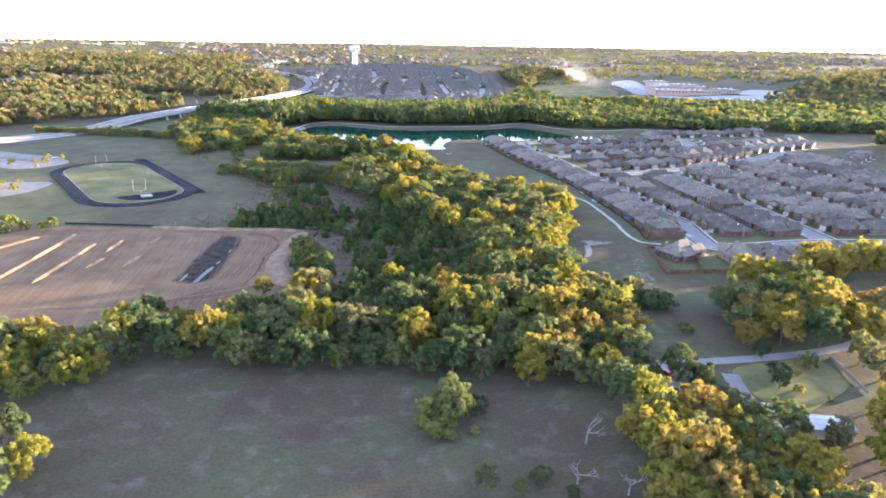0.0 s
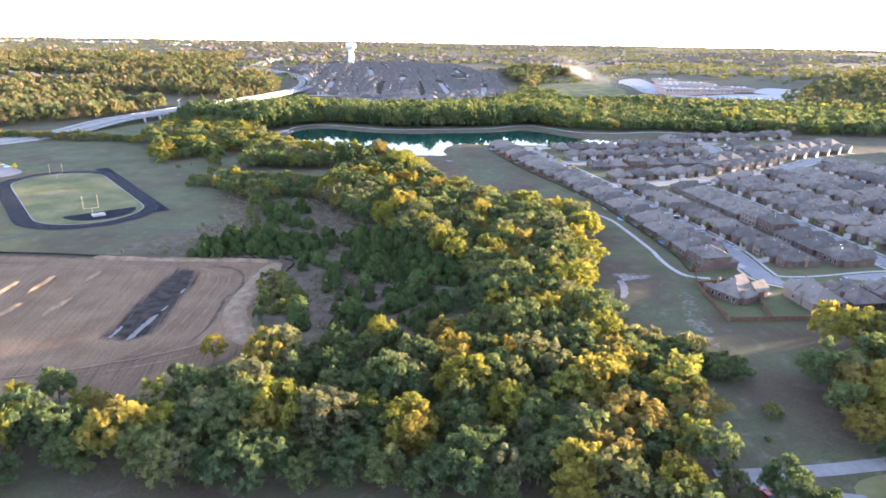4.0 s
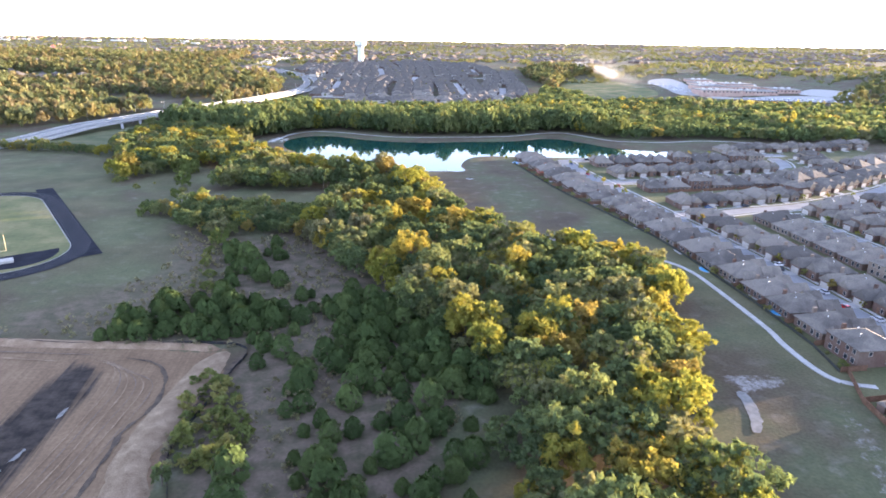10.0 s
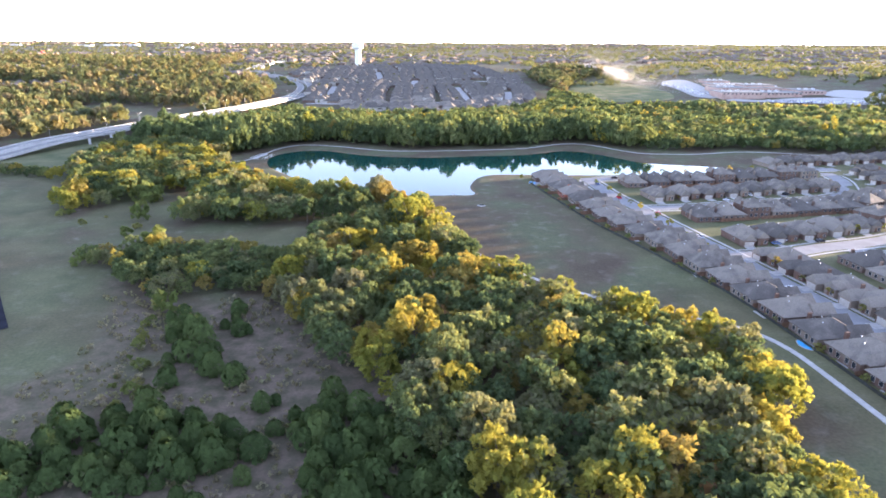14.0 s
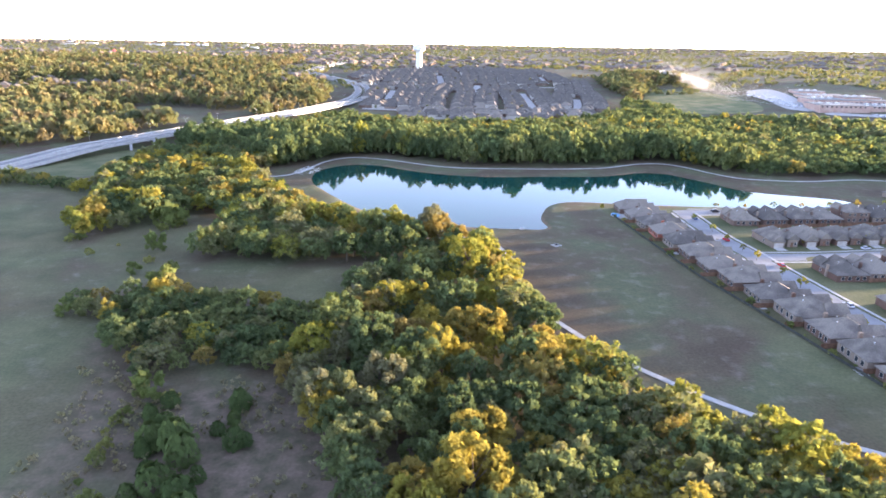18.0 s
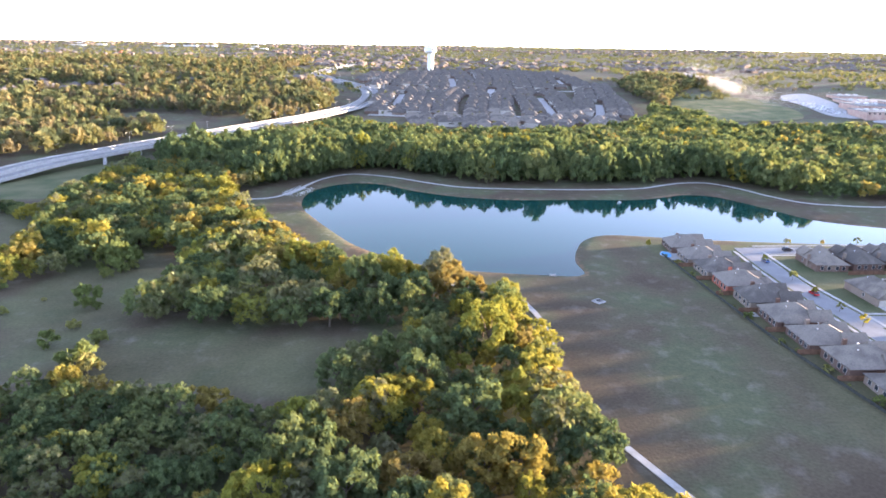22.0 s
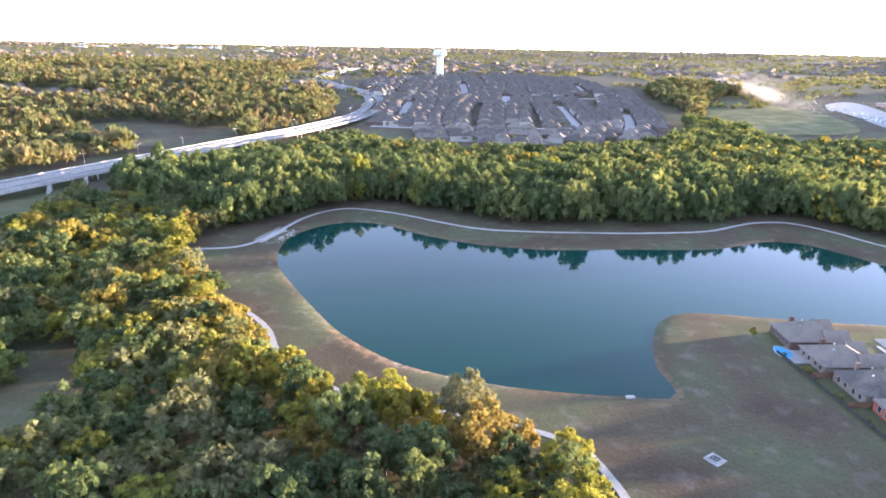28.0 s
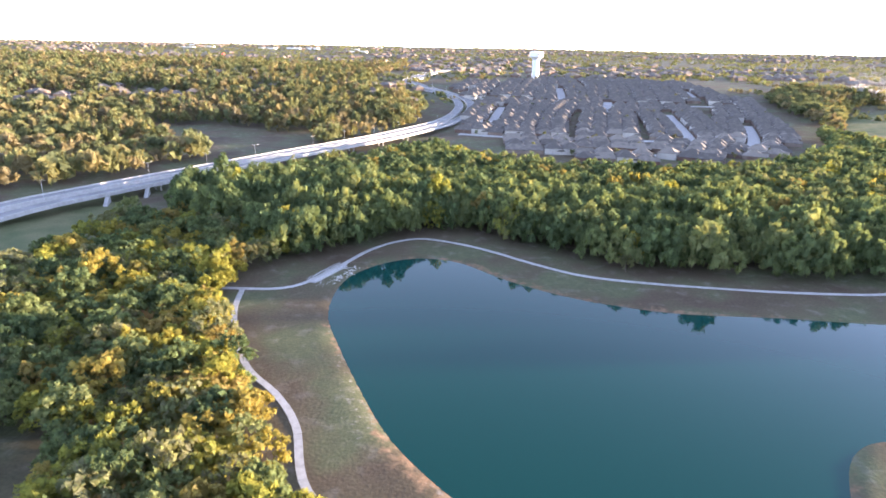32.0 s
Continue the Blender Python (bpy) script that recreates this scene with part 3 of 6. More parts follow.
def crown(r, width, tall, base, leaves, size, n_lumps=9, loose=0.5, sub=5):
    """Leaf sprays on the shells of many tufts, as corner points of triangles."""
    ls = np.array(lumps(r, n_lumps, sub))
    w = ls[:, 3] ** 2
    L = ls[r.choice(len(ls), leaves, p=w / w.sum())]
    d = r.normal(size=(leaves, 3))
    d /= np.linalg.norm(d, axis=1)[:, None]
    d[:, 2] = np.where(d[:, 2] < -0.4, -d[:, 2], d[:, 2])
    p = L[:, :3] + d * (L[:, 3] * (0.55 + 0.6 * r.random(leaves)))[:, None]
    sc = np.array([width / 2 / 0.95, width / 2 / 0.95, tall / 2 / 0.88])
    c = p * sc + np.array([0, 0, base + tall * 0.46])
    nrm = d + r.normal(size=(leaves, 3)) * loose
    nrm /= np.linalg.norm(nrm, axis=1)[:, None]
    u = np.cross(nrm, r.normal(size=(leaves, 3)))
    u /= np.linalg.norm(u, axis=1)[:, None]
    v = np.cross(nrm, u)
    s = size * (0.6 + 0.8 * r.random(leaves))[:, None]
    q = np.stack([c + u * s * 0.9, c - u * s * 0.5 + v * s * 0.7, c - u * s * 0.5 - v * s * 0.7], 1)
    return q.reshape(-1, 3)


def trunk_shape(r, h, base, width, dia=0.35):
    s = Shape()
    lean = Vector((r.normal() * 0.3, r.normal() * 0.3, 0))
    top = Vector((0, 0, base + (h - base) * 0.35)) + lean
    s.tube((0, 0, -0.3), top * 0.5, dia, dia * 0.75)
    s.tube(top * 0.5, top, dia * 0.75, dia * 0.5)
    for i in range(5):
        a = 2 * math.pi * (i + r.random() * 0.5) / 5
        s.tube(top * (0.6 + 0.4 * r.random()), top + Vector((math.cos(a) * width * 0.3, math.sin(a) * width * 0.3, (h - base) * (0.15 + 0.3 * r.random()))), dia * 0.4, dia * 0.12, 4)
    return s


def leaf_mesh(name, q, mat, hue=None, corners=3):
    me = bpy.data.meshes.new(name)
    n = len(q) // corners
    me.vertices.add(len(q)); me.vertices.foreach_set("co", np.ascontiguousarray(q, np.float32).ravel())
    me.loops.add(len(q)); me.loops.foreach_set("vertex_index", np.arange(len(q), dtype=np.int32))
    me.polygons.add(n); me.polygons.foreach_set("loop_start", np.arange(0, len(q), corners, dtype=np.int32))
    me.materials.append(mat)
    if hue is not None:
        a = me.attributes.new("hue", 'FLOAT', 'POINT')
        a.data.foreach_set("value", np.repeat(hue, len(q) // len(hue)).astype(np.float32))
    me.update()
    me.validate()
    return me


def scatter(poly, gap, seed, lo=0.0, keep=None):
    """Places about gap metres apart, shaken, inside a closed line."""
    p = np.array(poly, float)
    r = np.random.default_rng(seed)
    x0, y0 = p.min(0); x1, y1 = p.max(0)
    X, Y = np.meshgrid(np.arange(x0, x1, gap), np.arange(y0, y1, gap * 0.87))
    X = X + (np.arange(X.shape[0]) % 2)[:, None] * gap / 2
    x = X.ravel() + r.uniform(-0.36, 0.36, X.size) * gap
    y = Y.ravel() + r.uniform(-0.36, 0.36, X.size) * gap
    ok = inside(p, x, y) > lo
    out = np.stack([x[ok], y[ok]], 1)
    if y1 > 700:
        c = curve(ROAD, 12)
        d = np.sqrt(((out[:, None, :] - c[None]) ** 2).sum(-1)).min(1)
        out = out[d > 30]
    return out


def joined_wood(name, places, templates, mat, label, seed, scale=(0.8, 1.25), gold=0.35, ripe=1.0, category="woodland", tall=1.0):
    """Many trees in one mesh: each place takes a turned and scaled template; gold: the share of yellow trees, or one number a tree."""
    r = np.random.default_rng(seed)
    out, hue = [], []
    n = len(places)
    k = r.integers(len(templates), size=n)
    a, s, hz = r.uniform(0, 2 * math.pi, n), r.uniform(*scale, n), tall * r.uniform(0.85, 1.15, n)
    z = height(places[:, 0], places[:, 1])
    tint = r.random(n)
    tint = np.where(r.random(n) < gold, 0.56 + 0.43 * tint, 0.54 * ripe * tint)
    for i, t in enumerate(templates):
        m = np.flatnonzero(k == i)
        if not len(m):
            continue
        c, sn = np.cos(a[m])[:, None], np.sin(a[m])[:, None]
        x = (t[None, :, 0] * c - t[None, :, 1] * sn) * s[m][:, None] + places[m, 0][:, None]
        y = (t[None, :, 0] * sn + t[None, :, 1] * c) * s[m][:, None] + places[m, 1][:, None]
        zz = t[None, :, 2] * (s[m] * hz[m])[:, None] + z[m][:, None]
        out.append(np.stack([x, y, zz], -1).reshape(-1, 3))
        hue.append(np.repeat(tint[m], len(t)))
    q, h = np.concatenate(out), np.concatenate(hue)
    ob = new(name, leaf_mesh(name, q, mat, h))
    return tagged(ob, label, category, kind="stuff")


WOOD_MAIN = [(-110, 178), (-78, 178), (-50, 172), (-27, 165), (-8, 163), (10, 155), (26, 150), (45, 140), (56, 160), (62, 180), (64, 200), (60, 228), (60, 248), (70, 268), (82, 290), (90, 312), (96, 338), (101, 358), (101, 370),
             (83, 382), (65, 396), (53, 412), (44, 430), (37, 447), (33, 463), (34, 480), (34, 505), (33, 528), (20, 545), (0, 552), (-29, 566), (-49, 583), (-61, 605), (-72, 617), (-86, 632), (-99, 655), (-111, 682), (-110, 702), (-124, 733), (-170, 718), (-196, 724),
             (-204, 700), (-199, 672), (-172, 600), (-164, 562), (-153, 552), (-143, 560), (-134, 580), (-122, 596), (-104, 590), (-93, 571), (-92, 545), (-94, 522), (-58, 518), (-12, 517), (-4, 505), (-18, 484), (-30, 470), (-50, 472), (-90, 482), (-114, 478), (-112, 466), (-80, 424), (-40, 426), (-32, 408), (-20, 385), (-8, 360), (4, 335),
             (15, 310), (21, 285), (20, 262), (16, 240), (4, 228), (-40, 224), (-70, 200), (-100, 192)]
WOOD_FRONT = [(22, 60), (28, 92), (35, 108), (40, 124), (46, 142), (62, 128), (72, 112), (80, 90), (82, 60)]
WOOD_LEFT = [(-220, 150), (-150, 168), (-108, 160), (-100, 176), (-112, 192), (-220, 190)]
WOOD_NORTH = [(-200, 800), (-171, 766), (-128, 748), (-104, 722), (-84, 738), (-64, 760), (-50, 783), (-20, 775), (8, 752), (38, 738), (68, 737), (112, 736), (154, 744), (172, 758), (195, 759), (215, 742), (225, 715), (245, 702), (270, 698), (321, 703), (375, 680),
              (500, 650), (800, 600), (900, 780), (600, 900), (420, 1000), (335, 1015), (340, 1130), (310, 1200), (270, 1080), (228, 1030), (160, 970), (93, 950), (29, 948), (-40, 975), (-80, 1030), (-105, 1010), (-130, 945), (-175, 890), (-208, 848)]

CEDARS = [(-40, 303), (-38, 314), (-33, 309), (-42, 319), (-31, 322), (-30, 331), (-26, 295), (-30, 288), (-29, 279), (-18, 299), (-14, 280), (-21, 274), (-19, 268), (-14, 269), (-12, 289), (-6, 286), (-3, 290), (-2, 272),
          (6, 278), (14, 268), (9, 272), (1, 263), (-5, 259), (-10, 255), (-17, 256), (-21, 257), (-19, 251), (-25, 253), (-26, 241), (-36, 247), (-15, 243), (-3, 248), (3, 249), (8, 251), (12, 255), (9, 244), (1, 239), (-8, 234),
          (-12, 236), (-17, 235), (-26, 339), (-39, 329), (-40, 365), (-51, 374), (-60, 377), (-57, 364)]
GROVE = [(-90, 323), (-86, 331), (-74, 347), (-57, 354), (-38, 342), (-31, 330), (-48, 321), (-68, 322)]
CEDAR_BELT = [(0, 294), (-20, 302), (-18, 322), (-24, 345), (-12, 354), (6, 334), (18, 306), (22, 276), (12, 284)]
WOOD_RIGHT = [(95, 170), (97, 186), (112, 192), (122, 202), (128, 216), (146, 218), (158, 198), (168, 182), (158, 166), (140, 156), (128, 166), (118, 164)]
ROW_RIGHT = [(165, 219), (170, 227), (260, 221), (330, 212), (330, 203), (260, 211)]
HEDGE_EAST = [(60, 214), (66, 222), (84, 212), (92, 198), (84, 194), (70, 204)]
TREE_ROW = [(-330, 690), (-296, 690), (-240, 672), (-196, 652), (-196, 640), (-240, 658), (-296, 674), (-330, 676)]


def tree_thing(name, leaf, trunk, mat, label, category, group=""):
    """A tree: an empty at its foot with its trunk and its crown."""
    e = new(name)
    tagged(e, label, category, group)
    t = trunk.make("trunk", M_BARK, e)
    c = new("crown", leaf_mesh("crown", leaf, mat, None, 4 if mat is M_CEDAR else 3))
    c.parent = e
    return e


def conifer(r, width, tall, leaves, size):
    """A dense, round-shouldered cedar: sprays pointing up and out over a blunt cone."""
    h = r.random(leaves) ** 0.8
    prof = np.where(h < 0.25, 0.75 + h, np.sqrt(np.maximum(0, 1 - ((h - 0.25) / 0.78) ** 1.6)))
    a = r.uniform(0, 2 * math.pi, leaves)
    rad = width / 2 * prof * (0.8 + 0.28 * r.random(leaves)) * (1 + 0.12 * np.sin(3 * a + 5 * h))
    c = np.stack([np.cos(a) * rad, np.sin(a) * rad, h * tall + 0.1], 1)
    out = np.stack([np.cos(a), np.sin(a), 0.6 + 0 * a], 1) + r.normal(size=(leaves, 3)) * 0.3
    out /= np.linalg.norm(out, axis=1)[:, None]
    up = np.stack([np.cos(a) * 0.3, np.sin(a) * 0.3, np.ones(leaves)], 1) + r.normal(size=(leaves, 3)) * 0.3
    u = np.cross(out, up)
    u /= np.linalg.norm(u, axis=1)[:, None]
    v = np.cross(u, out)
    s = size * (0.6 + 0.8 * r.random(leaves))[:, None]
    return np.stack([c - u * s * 0.5, c - v * s * 0.5, c + u * s * 0.5, c + v * s * 0.9], 1).reshape(-1, 3)


def bare_branches(r, h, spread):
    """A dead tree's forked limbs."""
    s = Shape()
    def fork(p, d, length, rad, depth):
        q = p + d * length
        s.tube(p, q, rad, rad * 0.6, 5 if depth < 2 else 3)
        if depth < 4:
            for _ in range(3 if depth < 3 else 2):
                nd = (d + Vector(r.normal(size=3)) * spread).normalized()
                nd.z = abs(nd.z) * 0.8 + 0.1
                fork(q, nd.normalized(), length * 0.68, rad * 0.58, depth + 1)
    fork(Vector((0, 0, -0.2)), Vector((0.05, 0, 1)), h * 0.3, 0.28, 0)
    return s


SHRUBS = []
GREEN_SPOTS = {(-1, 110), (6, 107), (12, 111), (17, 104), (-4, 137), (-9, 136), (2, 139), (72, 122), (66, 148), (70, 142), (72, 134), (93, 140), (100, 158), (110, 149), (98, 147), (72, 128), (77, 117), (58, 152), (42, 736), (-108, 122)}


def build_trees():
    r = np.random.default_rng(11)
    near = [crown(r, w, t, b, n, s, k, 0.5, 6) for w, t, b, n, s, k in ((11.8, 10.6, 1.0, 2600, 0.56, 20), (10.0, 11.6, 1.0, 2300, 0.56, 18), (13.4, 10.4, 0.8, 2900, 0.58, 23), (8.6, 9.8, 0.6, 1800, 0.52, 16), (11.0, 9.6, 0.6, 2300, 0.55, 19), (12.4, 12.2, 1.0, 2800, 0.58, 21))]
    mid = [crown(r, w, t, b, n, s, k) for w, t, b, n, s, k in ((11.8, 10.6, 0.6, 980, 0.82, 18), (10.0, 11.2, 0.6, 880, 0.8, 16), (13.2, 10.2, 0.6, 1060, 0.84, 20), (9.0, 9.0, 0.5, 720, 0.76, 14))]
    bank = [crown(r, w, t, b, n, s, k, 0.4, 4) for w, t, b, n, s, k in ((11.5, 10.4, 0.4, 430, 1.25, 12), (9.6, 11.0, 0.4, 380, 1.15, 11), (12.6, 9.8, 0.4, 450, 1.25, 13))]
    back = [crown(r, w, t, b, n, s, k, 0.3, 3) for w, t, b, n, s, k in ((9.5, 9.0, 1.0, 125, 1.8, 8), (8.0, 10.0, 1.0, 115, 1.7, 7), (10.5, 8.5, 1.0, 130, 1.9, 8))]
    far = [crown(r, w, t, 0.8, n, s, 6, 0.3, 2) for w, t, n, s in ((10, 9, 48, 2.6), (8.5, 9.5, 45, 2.5), (11.0, 8.5, 50, 2.7))]
    tiny = [crown(r, 10, 6.5, 0.0, 14, 3.6, 4, 0.2, 2), crown(r, 12, 5.5, 0.0, 14, 3.8, 4, 0.2, 2)]
    thicket = [(-118, 476), (-92, 484), (-50, 474), (-26, 468), (-34, 430), (-40, 424), (-80, 420)]
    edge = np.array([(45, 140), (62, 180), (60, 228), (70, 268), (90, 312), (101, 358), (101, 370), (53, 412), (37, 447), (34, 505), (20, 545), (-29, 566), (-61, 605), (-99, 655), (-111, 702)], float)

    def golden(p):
        """How likely a tree of the creek wood is yellow: most at its sunny eastern edge, where leaf colour carries part
        of the sun's gold.
        """
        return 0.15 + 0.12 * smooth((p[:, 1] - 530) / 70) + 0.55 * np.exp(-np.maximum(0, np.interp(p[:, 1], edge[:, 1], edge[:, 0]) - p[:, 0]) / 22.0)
    # the nearest trees, each a thing of its own
    main = scatter(WOOD_MAIN, 7.8, 3, -1.0)
    low = inside(thicket, main[:, 0], main[:, 1]) > -2
    order = np.argsort(np.abs(main[:, 0] + 8) + np.where(low, 500, 0), kind="stable")
    mine, rest = main[order[:290]], np.concatenate([main[order[290:]], scatter([(-112, 706), (-124, 733), (-170, 718), (-196, 724), (-206, 764), (-171, 772), (-128, 752), (-104, 726)], 8.0, 19)])
    kinds = [tree_thing("broadleaf_tree", q, trunk_shape(r, 11.5, 3.2, 8.5), M_GOLD, "broadleaf tree in autumn leaf tinted a sunlit gold", "tree", "golden trees of the creek wood") for q in near]
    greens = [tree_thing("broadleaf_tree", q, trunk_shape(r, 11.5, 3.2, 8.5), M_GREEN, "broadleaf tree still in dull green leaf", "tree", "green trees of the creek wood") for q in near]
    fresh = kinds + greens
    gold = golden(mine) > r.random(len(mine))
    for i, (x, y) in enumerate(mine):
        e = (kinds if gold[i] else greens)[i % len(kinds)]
        s = r.uniform(0.74, 1.2)
        m = pose(x, y, 0, 0, 0, r.uniform(0, 360)) @ Matrix.Diagonal((s, s, s * r.uniform(0.85, 1.15), 1))
        if e in fresh:
            fresh.remove(e)
            e.matrix_world = m
        else:
            copy_thing(e, m)
    lowly = inside(thicket, rest[:, 0], rest[:, 1]) > -2
    joined_wood("woodland", rest[~lowly], mid, M_WOOD, "dense creek wood in autumn leaf, painted more golden along its sunlit edge", 5, (0.74, 1.2), golden(rest[~lowly]))
    joined_wood("woodland", scatter([(-116, 472), (-92, 480), (-50, 471), (-26, 466), (-34, 432), (-40, 426), (-78, 424), (-100, 450)], 5.8, 21), mid, M_WOOD, "low thicket of young trees beside the clearing", 22, (0.5, 0.78), 0.12)
    # gold share raised so the leaf colour stands in for sunlight on this edge
    joined_wood("woodland", np.concatenate([scatter(WOOD_FRONT, 7.6, 4), scatter(WOOD_LEFT, 8.0, 5)]), mid, M_WOOD, "golden trees along the edge of the meadow", 6, (0.75, 1.15), 0.7)
    joined_wood("woodland", np.concatenate([scatter(WOOD_RIGHT, 10.0, 24), scatter(ROW_RIGHT, 8.0, 23)]), mid, M_WOOD, "tall golden trees beside the farmyard", 25, (1.0, 1.4), 0.65)
    joined_wood("woodland", np.concatenate([scatter(HEDGE_EAST, 4.5, 26), scatter(TREE_ROW, 6.5, 27)]), bank, M_WOOD, "hedgerow trees along a field edge", 28, (0.45, 0.7), 0.2)
    north = scatter(WOOD_NORTH, 8.4, 8)
    front = (north[:, 1] < 830) & (north[:, 0] > -200) & (north[:, 0] < 240)
    joined_wood("woodland", north[front], bank, M_WOOD, "tall autumn wood along the lake's far bank", 9, (0.8, 1.4), 0.05, 0.7, tall=1.42)
    aside = north[:, 0] > 420
    joined_wood("woodland", north[~front & ~aside], back, M_WOOD, "broad autumn wood beyond the lake", 10, (0.75, 1.2), 0.08, 0.8, tall=1.0)
    joined_wood("woodland", north[aside][::2], far, M_WOOD, "broad autumn wood running down to the school", 11, (1.1, 1.5), 0.08)
    west = np.concatenate([scatter([(-1000, 760), (-420, 700), (-300, 830), (-200, 990), (-130, 1130), (-125, 1330), (-240, 1450), (-1000, 1450)], 12.5, 12), scatter([(-1000, 1450), (-240, 1450), (-280, 1600), (-300, 2100), (-1700, 2300), (-1500, 780), (-1000, 760)], 24, 14)])
    d = inside([(-420, 1080), (-330, 1125), (-270, 1110), (-225, 1010), (-240, 945), (-300, 1000)], west[:, 0], west[:, 1])
    d2 = np.maximum(inside([(-410, 1350), (-418, 1465), (-355, 1380), (-370, 1312)], west[:, 0], west[:, 1]), inside([(-680, 1215), (-600, 1320), (-560, 1310), (-600, 1180)], west[:, 0], west[:, 1]))
    west = west[(fbm(west[:, 0], west[:, 1], 70, 4) > -0.36) & (d < 0) & (d2 < 0)]
    joined_wood("woodland", west, far, M_LEAF_HAZY, "distant autumn woods beyond the highway", 13, (0.8, 1.5), 0.42, tall=1.2)
    east = scatter([(410, 1010), (600, 900), (850, 800), (1600, 700), (2000, 1400), (1300, 1500), (900, 1150), (700, 1000), (640, 900), (480, 950), (400, 1000)], 24, 31)
    belt = scatter([(330, 1200), (345, 1240), (420, 1390), (480, 1420), (520, 1500), (400, 1560), (330, 1440)], 11, 32)
    joined_wood("woodland", np.concatenate([east, belt]), far, M_LEAF_HAZY, "distant hedges and woods beside the school", 33, (1.0, 1.6), 0.3)
    # added belt of trees, out of view, to hold the low sun off the ground
    shade_belt = np.concatenate([scatter([(450, 70), (450, 300), (480, 440), (510, 560), (660, 560), (640, 70)], 20, 34), scatter([(440, 70), (440, 300), (475, 440), (510, 560), (550, 560), (500, 300), (480, 70)], 9, 35)])
    joined_wood("woodland", shade_belt, far, M_LEAF_HAZY, "added trees out of view that block the low eastern sun", 36, (1.0, 1.4))
    rr = np.random.default_rng(15)
    rad = 1350 + 3450 * rr.random(12500) ** 1.15
    ang = rr.uniform(radians(42), radians(138), 12500)
    p = np.stack([rad * np.cos(ang), rad * np.sin(ang)], 1)
    p = p[(inside(FAR_TOWN, p[:, 0], p[:, 1]) < -20) & (fbm(p[:, 0], p[:, 1], 160, 8) > -0.5) & (np.hypot(p[:, 0] - 620, p[:, 1] - 1160) > 210)]
    joined_wood("woodland", p, tiny, M_LEAF_HAZY, "treetops of the far town out to the horizon", 16, (0.6, 1.2), 0.08)
    # cedars of the brushy slope
    ck = [tree_thing("cedar_tree", conifer(r, w, h, 320, 0.86), Shape().tube((0, 0, -0.3), (0, 0, h * 0.6), 0.16, 0.06), M_CEDAR, "dark green cedar standing in dry brush", "cedar", "cedars on the brushy slope") for w, h in ((5.2, 5.4), (4.4, 4.8), (5.8, 5.8), (3.8, 4.0))]
    spots = [np.array(CEDARS, float), scatter([(-42, 242), (-38, 300), (-22, 314), (0, 300), (12, 262), (2, 238)], 12.5, 43), scatter(GROVE, 4.8, 41), scatter(CEDAR_BELT, 4.6, 42), np.array([(-66, 405), (-48, 398), (-45, 409), (-56, 391), (-62, 391), (-48, 382), (-49, 375), (-56, 379), (-58, 371), (-43, 393), (-47, 370), (-41, 363), (-28, 352), (-31, 350), (-64, 410), (-60, 398), (-46, 403), (-41, 395), (-62, 394), (-52, 388), (-59, 384)], float)]
    for i, (x, y) in enumerate(np.concatenate(spots)[:300]):
        s = r.uniform(0.8, 1.3)
        m = pose(x + r.normal() * 0.4, y + r.normal() * 0.4, 0, 0, 0, r.uniform(0, 360)) @ Matrix.Diagonal((s, s, s * r.uniform(0.78, 1.05), 1))
        if i < len(ck):
            ck[i].matrix_world = m
        else:
            copy_thing(ck[i % len(ck)], m)
    # loose bushes and single trees
    bush = [crown(r, 3.6, 2.9, -0.2, 330, 0.5, 8), crown(r, 2.8, 2.2, -0.15, 260, 0.45, 7)]
    bk = SHRUBS[:] = [tree_thing("shrub", q, Shape().tube((0, 0, -0.2), (0, 0, 1.2), 0.09, 0.05), M_SHRUB, "round olive green shrub in rough grass", "shrub", "shrubs in the rough grass") for q in bush]
    pl = [(-157, 546), (-116, 514), (-112, 506), (-133, 540), (-140, 528), (-128, 570), (-9, 134), (1, 131), (-7, 132), (-190, 332), (-196, 331), (-183, 333), (-178, 333), (-201, 330), (-46, 262), (78, 170), (86, 180), (-122, 563), (110, 152), (104, 146), (98, 138), (104, 133)]
    pl += [(-114, 535), (-111, 518), (-96, 491), (-98, 508), (-120, 574), (-125, 569), (-117, 571), (-121, 578), (-128, 577), (-154, 550), (-152, 585), (-122, 548), (-92, 489), (-74, 419), (-70, 415), (-64, 412), (-117, 467)]
    pl += [tuple(p) for p in scatter([(-56, 300), (-44, 296), (-36, 270), (-46, 256), (-54, 268)], 3.4, 51)] + [tuple(p) for p in scatter([(-72, 350), (-62, 352), (-70, 412), (-76, 410)], 6, 52)]
    for i, (x, y) in enumerate(pl):
        big = 1.5 if i in (6, 7, 8) else 1.8 if i in (5, 17) else 2.2 if 9 <= i <= 13 else 1.0
        s = r.uniform(0.6, 1.3) * (big if i < 22 else 2.1 if i < 39 else 0.85)
        m = pose(x, y, 0, 0, 0, r.uniform(0, 360)) @ Matrix.Diagonal((s, s, s * r.uniform(0.8, 1.3), 1))
        if i < 2:
            bk[i].matrix_world = m
        else:
            copy_thing(bk[i % 2], m)
    tuft = [crown(r, 2.4, 1.7, -0.3, 34, 0.5, 5), crown(r, 1.8, 2.0, -0.3, 28, 0.48, 4)]
    dry = np.concatenate([scatter(BRUSH, 4.6, 53), scatter(SCRUB, 4.2, 56), scatter([(70, 262), (60, 248), (64, 214), (96, 190), (100, 215), (78, 240)], 7, 54)])
    dry = dry[fbm(dry[:, 0], dry[:, 1], 8, 3) > -0.1]
